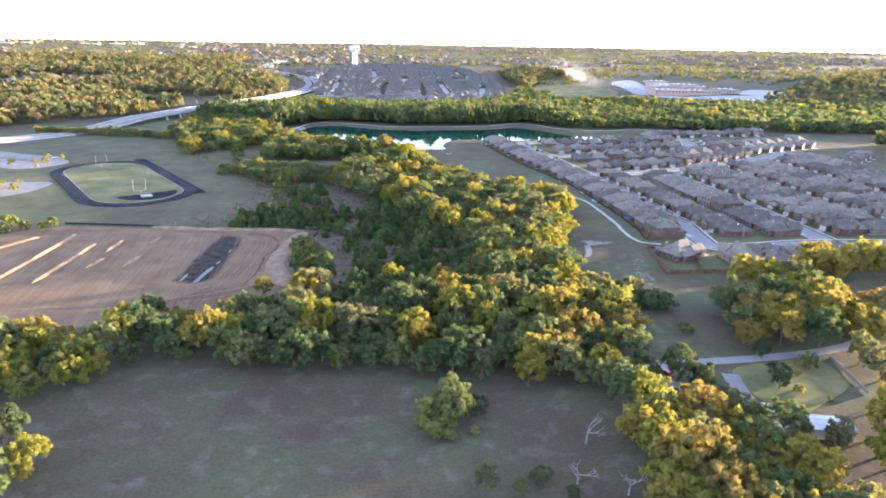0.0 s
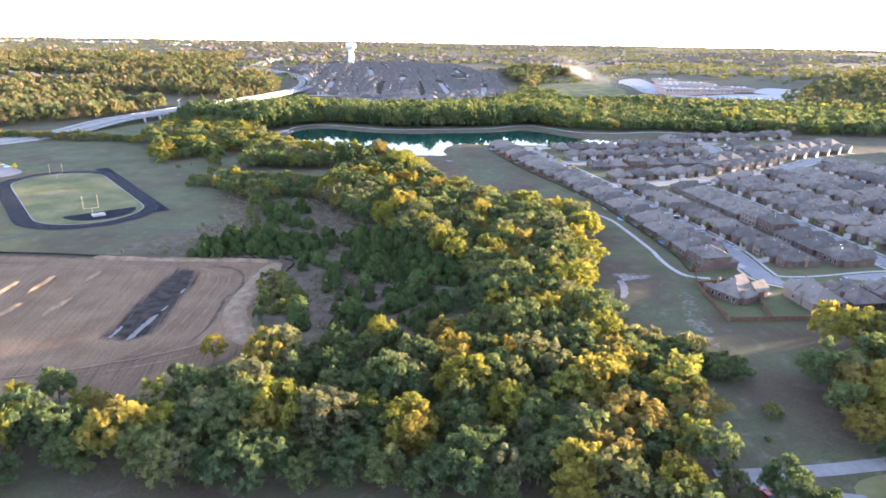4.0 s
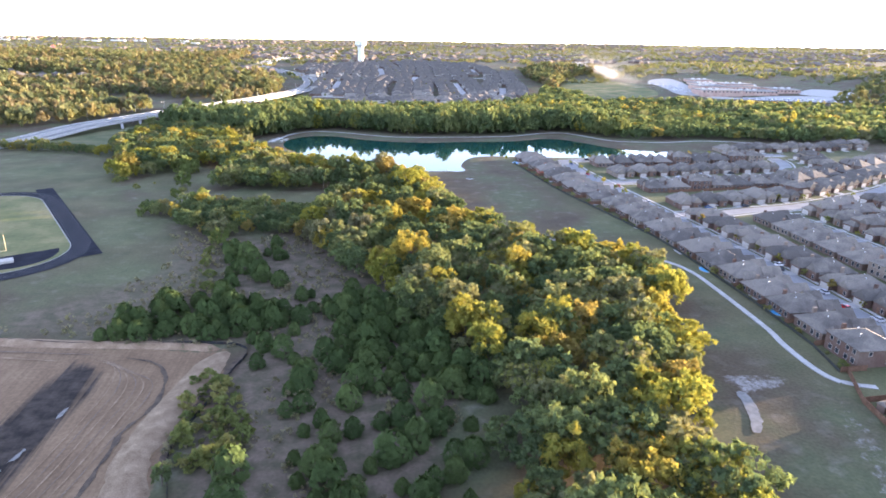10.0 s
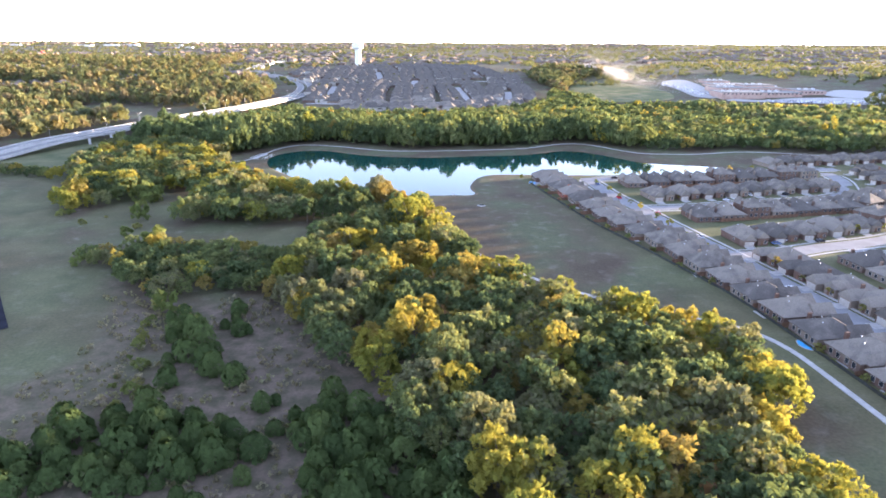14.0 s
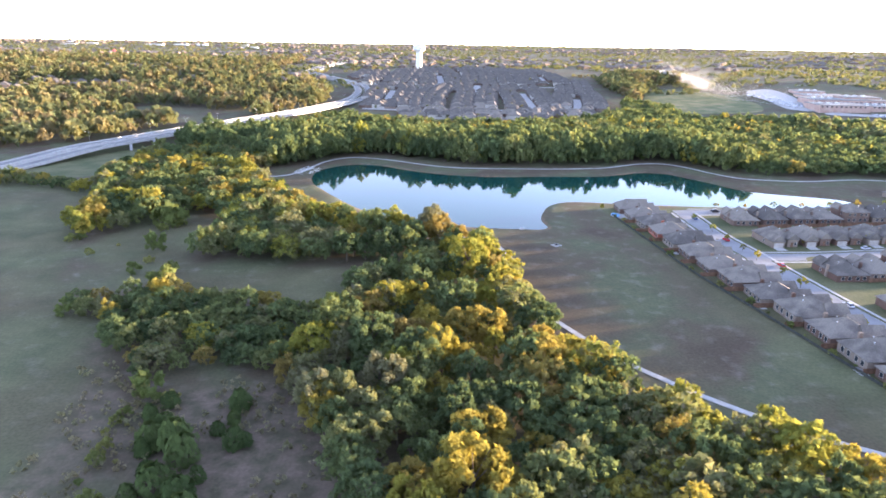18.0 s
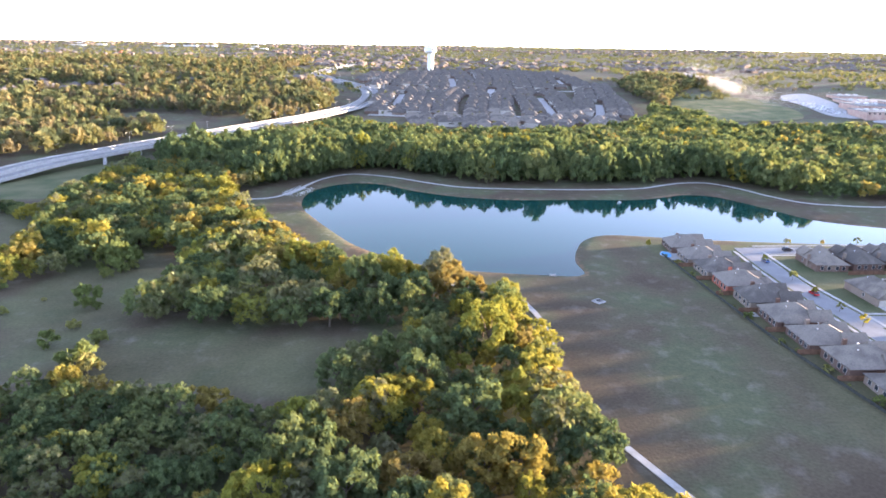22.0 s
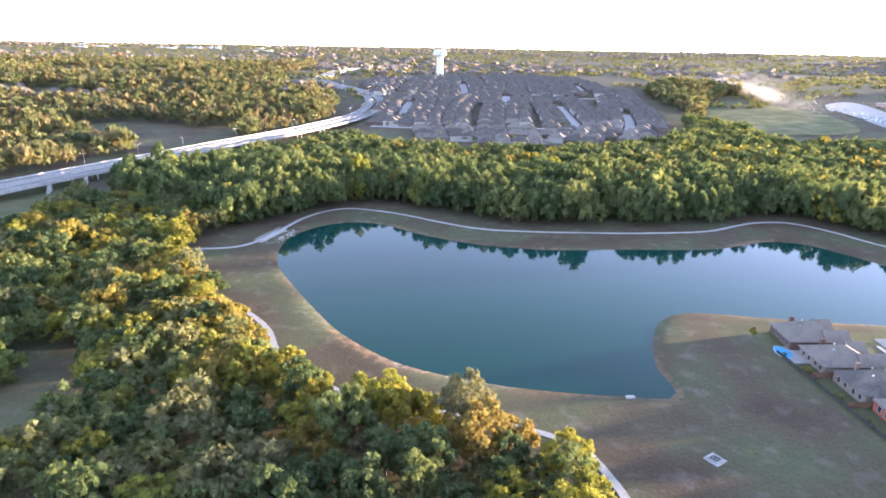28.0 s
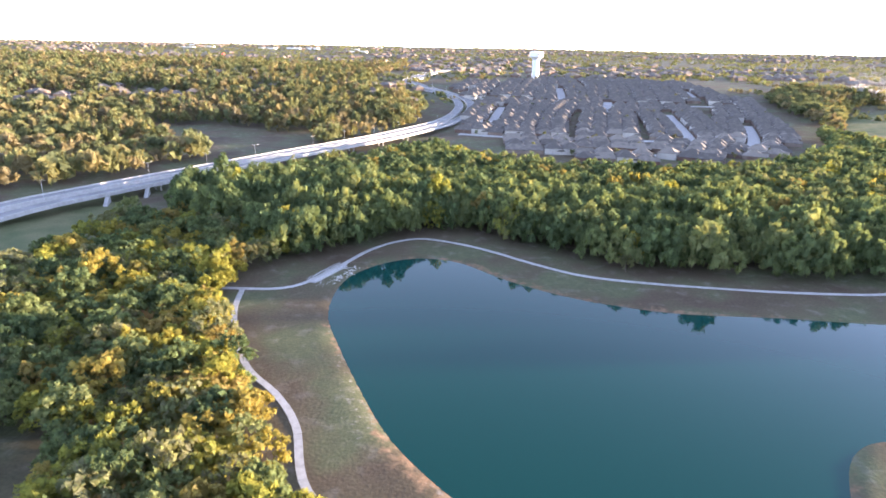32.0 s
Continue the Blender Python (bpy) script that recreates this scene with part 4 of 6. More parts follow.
    joined_wood("dry_brush", dry, tuft, M_DRY, "tufts of tall dry grass and weeds", 55, (0.6, 1.3), category="brush")
    singles = ((-1, 110, 0.5), (6, 107, 0.45), (12, 111, 0.5), (17, 104, 0.4), (-88, 204, 0.8), (-83, 198, 0.7), (-97, 211, 0.75), (-104, 206, 0.8), (-62, 231, 0.55), (-70, 219, 0.5), (-102, 130, 1.0), (-108, 122, 1.1), (-112, 140, 0.9), (42, 736, 0.75), (72, 122, 0.8), (88, 112, 0.9), (96, 104, 1.1), (104, 110, 1.2), (66, 148, 0.9), (70, 142, 0.8), (72, 134, 0.75), (93, 140, 0.6), (120, 128, 1.1), (114, 118, 1.2), (126, 140, 1.0), (100, 158, 0.6), (58, 152, 0.8), (-52, 256, 0.5), (100, 166, 1.0), (112, 165, 1.0), (124, 162, 1.1), (110, 149, 0.55), (98, 147, 0.6), (128, 150, 1.1), (72, 128, 1.0), (77, 117, 1.0), (-4, 137, 0.95), (-9, 136, 0.7), (2, 139, 0.75))
    for i, (x, y, s) in enumerate(singles):
        e = greens[i % len(greens)] if i % 3 == 0 or (x, y) in GREEN_SPOTS else kinds[i % len(kinds)]
        copy_thing(e, pose(x, y, 0, 0, 0, 70 * i) @ Matrix.Diagonal((s, s, s, 1)))
    for x, y, h, s in ((27.5, 123, 9, 0.55), (20, 109, 7, 0.6), (30, 104, 7, 0.6), (-10, 440, 6, 0.6), (-120, 700, 8, 0.5)):
        ob = bare_branches(r, h * 1.3, s).make("dead_tree", M_DEAD)
        ob.matrix_world = pose(x, y, 3 if y > 400 else 0, 0, 0, 37 * x)
        tagged(ob, "bleached bare tree among leafy ones", "dead tree")


FAR_TOWN = [(-78, 1374), (-78, 1090), (-40, 1020), (29, 975), (93, 978), (160, 992), (228, 1060), (320, 1250), (325, 1400), (262, 1680), (150, 1720), (-40, 1700), (-150, 1560)]
build_trees()

# ---- houses ----
def window(parent, x, y, z, w, h, facing):
    """A framed pane set on a wall, of one piece; facing: the way out in degrees from +x."""
    a, b = w / 2, h / 2
    v = [(sx * (a + o), d, sz * (b + o)) for o, d in ((0.07, 0.0), (0.07, -0.07), (0.0, -0.07), (0.0, -0.025)) for sx, sz in ((-1, -1), (1, -1), (1, 1), (-1, 1))]
    f = [(r * 4 + k, r * 4 + (k + 1) % 4, r * 4 + 4 + (k + 1) % 4, r * 4 + 4 + k) for r in range(3) for k in range(4)] + [(12, 13, 14, 15)]
    ob = mesh_object("window", v, f, M_TRIM, parent=parent)
    ob.data.materials.append(M_GLASS)
    ob.data.polygons[12].material_index = 1
    ob.matrix_local = pose(x, y, z, 0, 0, facing + 90)
    return ob


def house(kind, wall=None):
    """A one- or two-storey brick house whose front looks to -y: walls, roof, windows, doors, vents."""
    wall = wall or M_BRICK
    e = new("house")
    two = kind == 2
    hw, hd, hz = (6.6, 9.2, 3.0) if not two else (6.6, 8.0, 5.6)
    body, roof = Shape(), Shape()
    body.box(-hw, hw, -hd + 3, hd, -0.3, hz)
    roof.hip(-hw, hw, -hd + 3, hd, hz + 0.05, 4.0 if not two else 3.4, 0.5, 0.25 if kind == 1 else 0.0)
    if kind in (0, 1, 3):
        body.box(-hw, -1.0, -hd, -hd + 3.2, -0.3, hz)
        roof.hip(-hw, -1.0, -hd, -hd + 7.5, hz + 0.06, 3.0, 0.45, 0.9)
        body.box(1.2, hw - 0.4, -hd + 1.4, -hd + 3.2, -0.3, hz + 0.6)
        roof.hip(1.2, hw - 0.4, -hd + 1.4, -hd + 7.0, hz + 0.66, 2.6, 0.4, 0.9)
    else:
        body.box(-hw, 0.5, -hd - 0.5, -hd + 3.2, -0.3, 3.0)
        roof.hip(-hw, 0.5, -hd - 0.5, -hd + 3.4, 3.05, 1.8, 0.4, 0.0)
        body.box(1.5, 5.5, -hd + 1.6, -hd + 3.2, -0.3, hz)
        roof.hip(1.5, 5.5, -hd + 1.6, -hd + 6.5, hz + 0.06, 2.4, 0.4, 0.95)
    if kind == 3:
        body.box(-hw - 1.2, -hw + 0.4, 0, hd - 2, -0.3, hz - 0.2)
        roof.hip(-hw - 1.2, -hw + 3.0, 0, hd - 2, hz - 0.1, 2.2, 0.4, 0.1)
    # gables under the front peaks
    def gable(x0, x1, y, z, h):
        v = [(x0, y, z - 0.05), (x1, y, z - 0.05), ((x0 + x1) / 2, y, z + h - 0.15), (x0, y + 0.4, z - 0.05), (x1, y + 0.4, z - 0.05), ((x0 + x1) / 2, y + 0.4, z + h - 0.15)]
        body.add(v, [(0, 1, 2), (5, 4, 3), (0, 2, 5, 3), (1, 4, 5, 2), (0, 3, 4, 1)])
    if kind in (0, 1, 3):
        gable(1.4, hw - 0.6, -hd + 1.42, hz + 0.6, 2.5)
        gable(-hw + 0.2, -1.2, -hd + 0.02, hz, 2.8)
    else:
        gable(1.7, 5.3, -hd + 1.62, hz, 2.3)
    body.make("wall", wall, e)
    roof.make("roof", M_SHINGLE, e)
    Shape().box(-hw + 0.6, -1.6, -hd - (0.55 if two else 0.06), -hd - (0.5 if two else 0.0), 0, 2.3).make("garage_door", M_TRIM, e, "pale panelled garage door")
    Shape().box(2.7, 3.8, -hd + 1.34, -hd + (1.6 if two else 1.4), 0, 2.2).make("door", M_FENCE, e, "dark wooden front door")
    Shape().box(hw - 0.3, hw + 0.5, 2.0, 3.2, 0, hz + (2.5 if not two else 2.0)).make("chimney", wall, e)
    for x in (-4.6, -2.0, 1.4, 4.2):
        window(e, x, hd + 0.004, 1.6, 1.3, 1.5, 90)
        if two:
            window(e, x, hd + 0.004, 4.4, 1.1, 1.3, 90)
    window(e, 4.9, -hd + (1.6 if two else 1.4) - 0.004, 1.5, 1.0, 1.4, -90)
    for s, x in ((180, -hw - 0.004), (0, hw + 0.004)):
        if kind != 3:
            window(e, x, -1.5, 1.6, 1.0, 1.3, s)
        if two:
            window(e, x, 4.5, 4.4, 1.0, 1.2, s)
    for x, y in ((2.2, 2.0), (-1.8, 4.6)):
        v = Shape()
        z = hz + (2.1 if not two else 1.7)
        v.tube((x, y, z - 1.0), (x, y, z + 1.2), 0.09, 0.09, 6).tube((x, y, z + 1.2), (x, y, z + 1.35), 0.28, 0.16, 8)
        v.make("roof_vent", M_STEEL, e)
    return e


HOUSE_LABELS = ["low brick house with a steep grey shingle roof", "brick house with a gabled grey shingle roof", "two-storey brick house with a hipped grey roof", "wide brick house with a side wing and grey roof", "low red brick house with a grey roof"]
FENCE_LINE = curve([(112, 251), (116, 268), (124, 290), (127, 320), (128, 360), (128, 401), (124, 430), (119.5, 460), (112.5, 502), (109, 546), (106.5, 585), (105, 606)], 3)


def lot_rows():
    """Where the houses stand: x, y, the turn that brings their fronts to the street, kind."""
    rows = []
    y = 290.0
    i = 0
    while y < 604:
        fx = float(np.interp(y, FENCE_LINE[:, 1], FENCE_LINE[:, 0]))
        sx = float(np.interp(y, [270, 306, 345, 390, 448, 490, 529, 604], [150, 156, 157, 156, 153, 150, 148, 148]))
        rows.append((min(fx + 15.0, sx - 17.2), y, 90, 2 if i == 0 else (0, 3, 1, 0, 3, 0, 1)[i % 7]))
        y += 15.6
        i += 1
    r = random.Random(4)
    def line(xs, ys, n, turn, step=15.4):
        for k in range(n):
            rows.append((xs[0] + (xs[1] - xs[0]) * k / max(n - 1, 1), ys[0] + (ys[1] - ys[0]) * k / max(n - 1, 1), turn, r.choice((0, 0, 1, 3, 0, 1, 2))))
    line((173, 170), (288, 434), 10, -90)
    line((199, 202), (286, 424), 10, 90)
    line((237, 238), (284, 436), 11, -90)
    line((256, 256), (282, 444), 12, 90)
    line((288, 290), (282, 455), 12, -90)
    line((312, 314), (280, 458), 12, 90)
    line((346, 350), (276, 475), 14, -90)
    line((372, 376), (276, 500), 15, 90)
    rows.append((126.5, 256, 112, 3))
    line((151, 380), (247, 232), 15, 180)
    line((172, 240), (463, 475), 5, 0)
    line((256, 330), (482, 514), 6, 18)
    line((172, 262), (503, 512), 7, 180)
    line((278, 330), (518, 540), 4, 200)
    line((170, 284), (546, 556), 8, 0)
    line((170, 296), (582, 592), 9, 180)
    line((336, 345), (560, 590), 3, -90)
    line((352, 430), (532, 560), 6, 30)
    line((360, 440), (560, 590), 6, 200)
    line((300, 430), (632, 640), 9, 0)
    line((400, 440), (470, 500), 4, 30)
    return rows


LOTS = lot_rows()


def build_houses():
    protos = [house(k, M_REDBRICK if k == 4 else None) for k in range(5)]
    for e, l in zip(protos, HOUSE_LABELS):
        tagged(e, l, "house", "houses of the subdivision")
    used = set()
    r = random.Random(9)
    for i, (x, y, turn, k) in enumerate(LOTS):
        if i == 17:
            k = 4
        m = pose(x, y, 0, 0, 0, turn + r.uniform(-2, 2)) @ Matrix.Diagonal((1, 1, r.uniform(0.94, 1.08), 1))
        if k not in used:
            used.add(k)
            protos[k].matrix_world = m
        else:
            copy_thing(protos[k], m)
        # driveway from the garage to the street
        d = pose(x, y, 0, 0, 0, turn)
        c = [d @ Vector(p) for p in ((-6.0, -9.3, 0.07), (-1.4, -9.3, 0.07), (-1.4, -13.5, 0.07), (-6.0, -13.5, 0.07))]
        ob = mesh_object("driveway", [tuple(p) for p in c] + [(p.x, p.y, -0.1) for p in c], [(3, 2, 1, 0), (0, 1, 5, 4), (1, 2, 6, 5), (2, 3, 7, 6), (3, 0, 4, 7)], M_CONCRETE)
        tagged(ob, "short concrete driveway before a garage", "driveway", kind="structure")


def far_house(kind):
    e = new("house")
    w, d, h = ((6.5, 8.5, 3.2), (7.0, 7.5, 5.4), (6.0, 9.0, 3.4))[kind]
    Shape().box(-w, w, -d, d, -1, h).box(-w, -0.5, -d - 2.5, -d, -1, 3.0).make("wall", M_TRIM if kind == 1 else M_BRICK, e)
    Shape().hip(-w, w, -d, d, h + 0.05, 4.4, 0.5, 0.2 * kind).hip(-w, -0.5, -d - 2.5, -d + 4, 3.06, 2.6, 0.4, 0.8).make("roof", M_SHINGLE, e)
    Shape().box(-w + 0.8, -1.4, -d - 2.56, -d - 2.5, 0, 2.3).make("garage_door", M_TRIM, e)
    return tagged(e, ("brick house under a dark grey roof in a far suburb", "two-storey brick house in a far suburb", "gabled brick house in a far suburb")[kind], "house", "houses of the far suburb")


def build_far_town():
    r = random.Random(12)
    rows = [[(-62, 1120), (-42, 1213), (-36, 1305), (-18, 1512), (-5, 1650)], [(14, 1035), (8, 1150), (20, 1280), (46, 1412), (50, 1545), (48, 1690)],
            [(72, 1005), (82, 1150), (103, 1334), (126, 1546), (120, 1700)], [(128, 1030), (162, 1134), (175, 1308), (181, 1398), (192, 1560), (188, 1690)],
            [(186, 1050), (223, 1135), (246, 1227), (266, 1330), (288, 1450)], [(240, 1420), (248, 1560), (236, 1660)], [(-118, 1400), (-92, 1480), (-80, 1600)]]
    streets = [[(-70, 1128), (0, 1118), (85, 1122), (160, 1128)], [(100, 1378), (181, 1384), (268, 1386)], [(-70, 1408), (20, 1400), (46, 1404)], [(30, 1052), (60, 1048), (76, 1054)], [(120, 1046), (90, 1040), (74, 1044)]]
    wide = ((1180, 1340), (1405, 1560), (1320, 1410), (1115, 1320), (1100, 1250), (1430, 1550), (1420, 1510))
    for s, (y0, y1) in zip(rows, wide):
        c = curve(s, 12)
        keep = c[inside(FAR_TOWN, c[:, 0], c[:, 1]) > 2]
        ribbon("road", keep[(keep[:, 1] > y0) & (keep[:, 1] < y1)], 11.5, 0.38, M_CONCRETE, 0.6, "broad pale street of the far suburb", "road", 14)
    for s in streets:
        ribbon("road", s, 9.0, 0.42, M_CONCRETE, 0.6, "short pale street of the far suburb", "road", 10)
    protos = [far_house(k) for k in range(3)]
    lines = [curve(s, 13.4) for s in rows]
    every = np.concatenate([curve(s, 5)[[y0 < q[1] < y1 for q in curve(s, 5)]] for s, (y0, y1) in zip(rows, wide)] + [curve(s, 5) for s in streets])
    taken = np.zeros((0, 2))
    sites = []
    for c, (y0, y1) in zip(lines, wide):
        t = np.gradient(c, axis=0)
        for (x, y), (tx, ty) in zip(c, t):
            q = math.hypot(tx, ty)
            off = 15.5 if y0 - 8 < y < y1 + 8 else 8.5
            for away in (off, -off, off + 15, -off - 15):
                p = np.array([x - ty / q * away, y + tx / q * away])
                if inside(FAR_TOWN, p[:1], p[1:])[0] < 6 or ((every - p) ** 2).sum(1).min() < 12.0 ** 2:
                    continue
                if len(taken) and ((taken - p) ** 2).sum(1).min() < 11.8 ** 2:
                    continue
                taken = np.concatenate([taken, p[None]])
                turn = math.degrees(math.atan2(ty, tx)) + (180 if away == off else 0)
                sites.append((p[1], p[0], turn + r.uniform(-4, 4)))
    sites.sort()
    yard = np.array([(p[1] + r.uniform(-5, 5), p[0] + r.choice((-11, 11)) + r.uniform(-2, 2)) for p in sites])[::2]
    tr = np.random.default_rng(77)
    joined_wood("garden_trees", yard, [crown(tr, 5, 5, 0.5, 26, 1.5, 4), crown(tr, 4, 6, 0.5, 24, 1.4, 4)], M_LEAF_HAZY, "small garden trees between the far suburb's roofs", 78, (0.7, 1.3), category="trees")
    walls, roofs, pale = Shape(), Shape(), Shape()
    for n, (hy, hx, turn) in enumerate(sites):
        m = pose(hx, hy, float(height(hx, hy)), 0, 0, turn)
        k = r.randrange(3)
        if n < 3:
            protos[n].matrix_world = m
        elif n < 105:
            copy_thing(protos[k], m)
        else:
            for ob in protos[k].children:
                dest = roofs if ob.name.startswith("roof") else pale if k == 1 else walls
                dest.add([m @ v.co for v in ob.data.vertices], [tuple(p.vertices) for p in ob.data.polygons])
    tagged(roofs.make("rooftops", M_SHINGLE), "packed grey roofs of the far suburb", "rooftops", kind="stuff")
    tagged(pale.make("house_walls", M_TRIM), "pale rendered walls of the far suburb's houses", "house walls", kind="stuff")
    tagged(walls.make("house_walls", M_BRICK), "brick walls of the far suburb's houses", "house walls", kind="stuff")


def build_far_roofs():
    """The far town's countless roofs and walls, too many and small to tell apart."""
    r = np.random.default_rng(61)
    n = 4400
    rad, ang = 1300 + 3400 * r.random(n) ** 1.1, r.uniform(radians(40), radians(140), n)
    x, y = rad * np.cos(ang), rad * np.sin(ang)
    ok = (inside(FAR_TOWN, x, y) < -30) & (fbm(x, y, 260, 5) > 0.0) & (np.hypot(x - 620, y - 1160) > 220)
    x, y = x[ok], y[ok]
    v, f, fr = [], [], []
    wv, wf = [], []
    z = height(x, y)
    for i in range(len(x)):
        w, d, h = r.uniform(6, 10), r.uniform(7, 12), r.uniform(3, 6)
        a = r.uniform(0, math.pi)
        c, s = math.cos(a), math.sin(a)
        def P(px, py, pz):
            return (x[i] + px * c - py * s, y[i] + px * s + py * c, z[i] + pz)
        k = len(wv)
        wv += [P(-w, -d, -2), P(w, -d, -2), P(w, d, -2), P(-w, d, -2), P(-w, -d, h), P(w, -d, h), P(w, d, h), P(-w, d, h)]
        wf += [(k, k + 1, k + 5, k + 4), (k + 1, k + 2, k + 6, k + 5), (k + 2, k + 3, k + 7, k + 6), (k + 3, k, k + 4, k + 7)]
        k = len(v)
        v += [P(-w - .5, -d - .5, h), P(w + .5, -d - .5, h), P(w + .5, d + .5, h), P(-w - .5, d + .5, h), P(0, -d * .4, h + 4), P(0, d * .4, h + 4)]
        f += [(k, k + 1, k + 4), (k + 1, k + 2, k + 5, k + 4), (k + 2, k + 3, k + 5), (k + 3, k, k + 4, k + 5)]
    tagged(mesh_object("rooftops", v, f, M_SHINGLE), "countless grey roofs of the far town", "rooftops", kind="stuff")
    tagged(mesh_object("house_walls", wv, wf, M_BRICK), "brick house walls of the far town", "house walls", kind="stuff")
    # long pale sheds and shops near the horizon
    v, f = [], []
    for i in range(14):
        a, q = r.uniform(radians(97), radians(127)), r.uniform(3300, 4600)
        cx, cy, w, d, h = q * math.cos(a), q * math.sin(a), r.uniform(12, 45), r.uniform(10, 20), r.uniform(5, 8)
        bz = float(height(cx, cy))
        b, g = box_verts(cx - w, cx + w, cy - d, cy + d, bz - 3, bz + h)
        k = len(v)
        v += b
        f += [tuple(j + k for j in q4) for q4 in g]
    tagged(mesh_object("warehouses", v, f, M_WHITE), "long white sheds on the horizon", "warehouses", kind="stuff")


build_houses()
build_far_town()
build_far_roofs()

# ---- parked cars, street furniture, yards ----
CAR_PAINTS = {"white": (0.75, 0.75, 0.75), "black": (0.02, 0.02, 0.025), "red": (0.42, 0.02, 0.02), "silver": (0.45, 0.46, 0.48), "blue": (0.05, 0.10, 0.22)}


def car_kind(colour, tall=False):
    paint = material(colour + "_car_paint", [tuple(c * 0.95 for c in CAR_PAINTS[colour]), CAR_PAINTS[colour]], 1.0, 0.25, spec=0.6)
    e = new("car")
    h = 0.35 if tall else 0.0
    def loft(name, rings, mat):
        v = [p for ring in rings for p in ring]
        n = len(rings[0])
        f = [(i * n + j, i * n + (j + 1) % n, (i + 1) * n + (j + 1) % n, (i + 1) * n + j) for i in range(len(rings) - 1) for j in range(n)]
        return mesh_object(name, v, f + [tuple(range(n))[::-1], tuple(range((len(rings) - 1) * n, len(rings) * n))], mat, parent=e)
    def ring(x, w, z0, z1):
        return [(x, -w, z0), (x, w, z0), (x, w * 1.0, (z0 + z1) / 2), (x, w * 0.9, z1), (x, -w * 0.9, z1), (x, -w, (z0 + z1) / 2)]
    loft("body", [ring(-2.3, 0.75, 0.4, 0.75 + h), ring(-2.0, 0.88, 0.3, 0.95 + h), ring(0.9, 0.9, 0.3, 0.92 + h), ring(2.0, 0.86, 0.3, 0.75 + h), ring(2.3, 0.7, 0.4, 0.6 + h)], paint)
    loft("cabin", [ring(-1.9, 0.8, 0.9 + h, 0.98 + h), ring(-1.3, 0.74, 0.9 + h, 1.42 + h), ring(0.2, 0.74, 0.9 + h, 1.45 + h), ring(1.1, 0.8, 0.88 + h, 0.95 + h)], M_GLASS)
    loft("roof_panel", [ring(-1.35, 0.68, 1.40 + h, 1.45 + h), ring(0.2, 0.68, 1.43 + h, 1.48 + h)], paint)
    for x in (-1.4, 1.4):
        for y in (-0.82, 0.82):
            wheel = Shape().tube((x, y - 0.1, 0.33), (x, y + 0.1, 0.33), 0.33, 0.33, 10).make("wheel", M_BLACK, e)
            Shape().tube((x, y - 0.11, 0.33), (x, y + 0.11, 0.33), 0.2, 0.2, 8).make("rim", M_STEEL, wheel)
    return tagged(e, colour + " parked car on the concrete", "car", "parked cars")


def build_cars():
    spots = [("white", 83, 131, 115), ("red", 64.5, 152, 100), ("red", 156.5, 322, 88), ("silver", 160, 312, 92), ("white", 153, 405, 91), ("black", 158, 360, 92), ("white", 162, 365, 10), ("silver", 159, 336, 92), ("red", 153.5, 512, 86), ("red", 147, 548, 92),
             ("black", 166, 600, 2), ("blue", 183, 456, 4), ("white", 190, 461, 95), ("black", 205, 456, 6), ("silver", 216, 340, 90), ("red", 210, 370, 90), ("black", 216, 300, 90), ("white", 242, 261, 175), ("blue", 180, 264, 178), ("silver", 207, 535, 8), ("white", 228, 545, 100),
             ("black", 250, 543, 8), ("white", 268, 300, 90), ("silver", 273, 350, 90), ("red", 268, 410, 90), ("white", 331, 320, 90), ("black", 327, 380, 90), ("silver", 154, 470, 91), ("blue", 148, 585, 90), ("white", -258, 540, 30), ("silver", -266, 548, 30)]
    kinds = {}
    for colour, x, y, rz in spots:
        m = pose(x, y, 0.09, 0, 0, rz)
        if colour not in kinds:
            kinds[colour] = car_kind(colour, colour == "black")
            kinds[colour].matrix_world = m
        else:
            copy_thing(kinds[colour], m)


def board_fence(p, q, high=1.8, panel=2.4, mat=None, label="brown board fence around a back yard"):
    """A fence of board panels between posts, from p to q."""
    p, q = Vector((*p, 0)), Vector((*q, 0))
    d = q - p
    n = max(1, round(d.length / panel))
    e = empty("fence", p.x, p.y, 0, math.degrees(math.atan2(d.y, d.x)))
    tagged(e, label, "fence")
    w = d.length / n
    s = Shape()
    k = 9
    line = [(w * i / (k - 1), 0.035 * (i % 2)) for i in range(k)]
    v = [(x, y + o, z) for z in (0.06, high) for o in (0.03, -0.03) for x, y in line]
    s.add(v, [(a, a + 1, a + 2 * k + 1, a + 2 * k) for o in (0, k) for a in range(o, o + k - 1)] + [(a, a + k, a + k + 1, a + 1) for o in (0, 2 * k) for a in range(o, o + k - 1)])
    first = s.make("panel", mat or M_FENCE, e)
    post = Shape().box(-0.06, 0.06, -0.06, 0.06, -0.3, high + 0.05).make("post", mat or M_FENCE, e)
    for i in range(1, n + 1):
        for ob in (first, post):
            if ob is first and i == n:
                continue
            c = ob.copy()
            scene.collection.objects.link(c)
            c.parent = e
            c.location = (w * i, 0, 0)
    return e


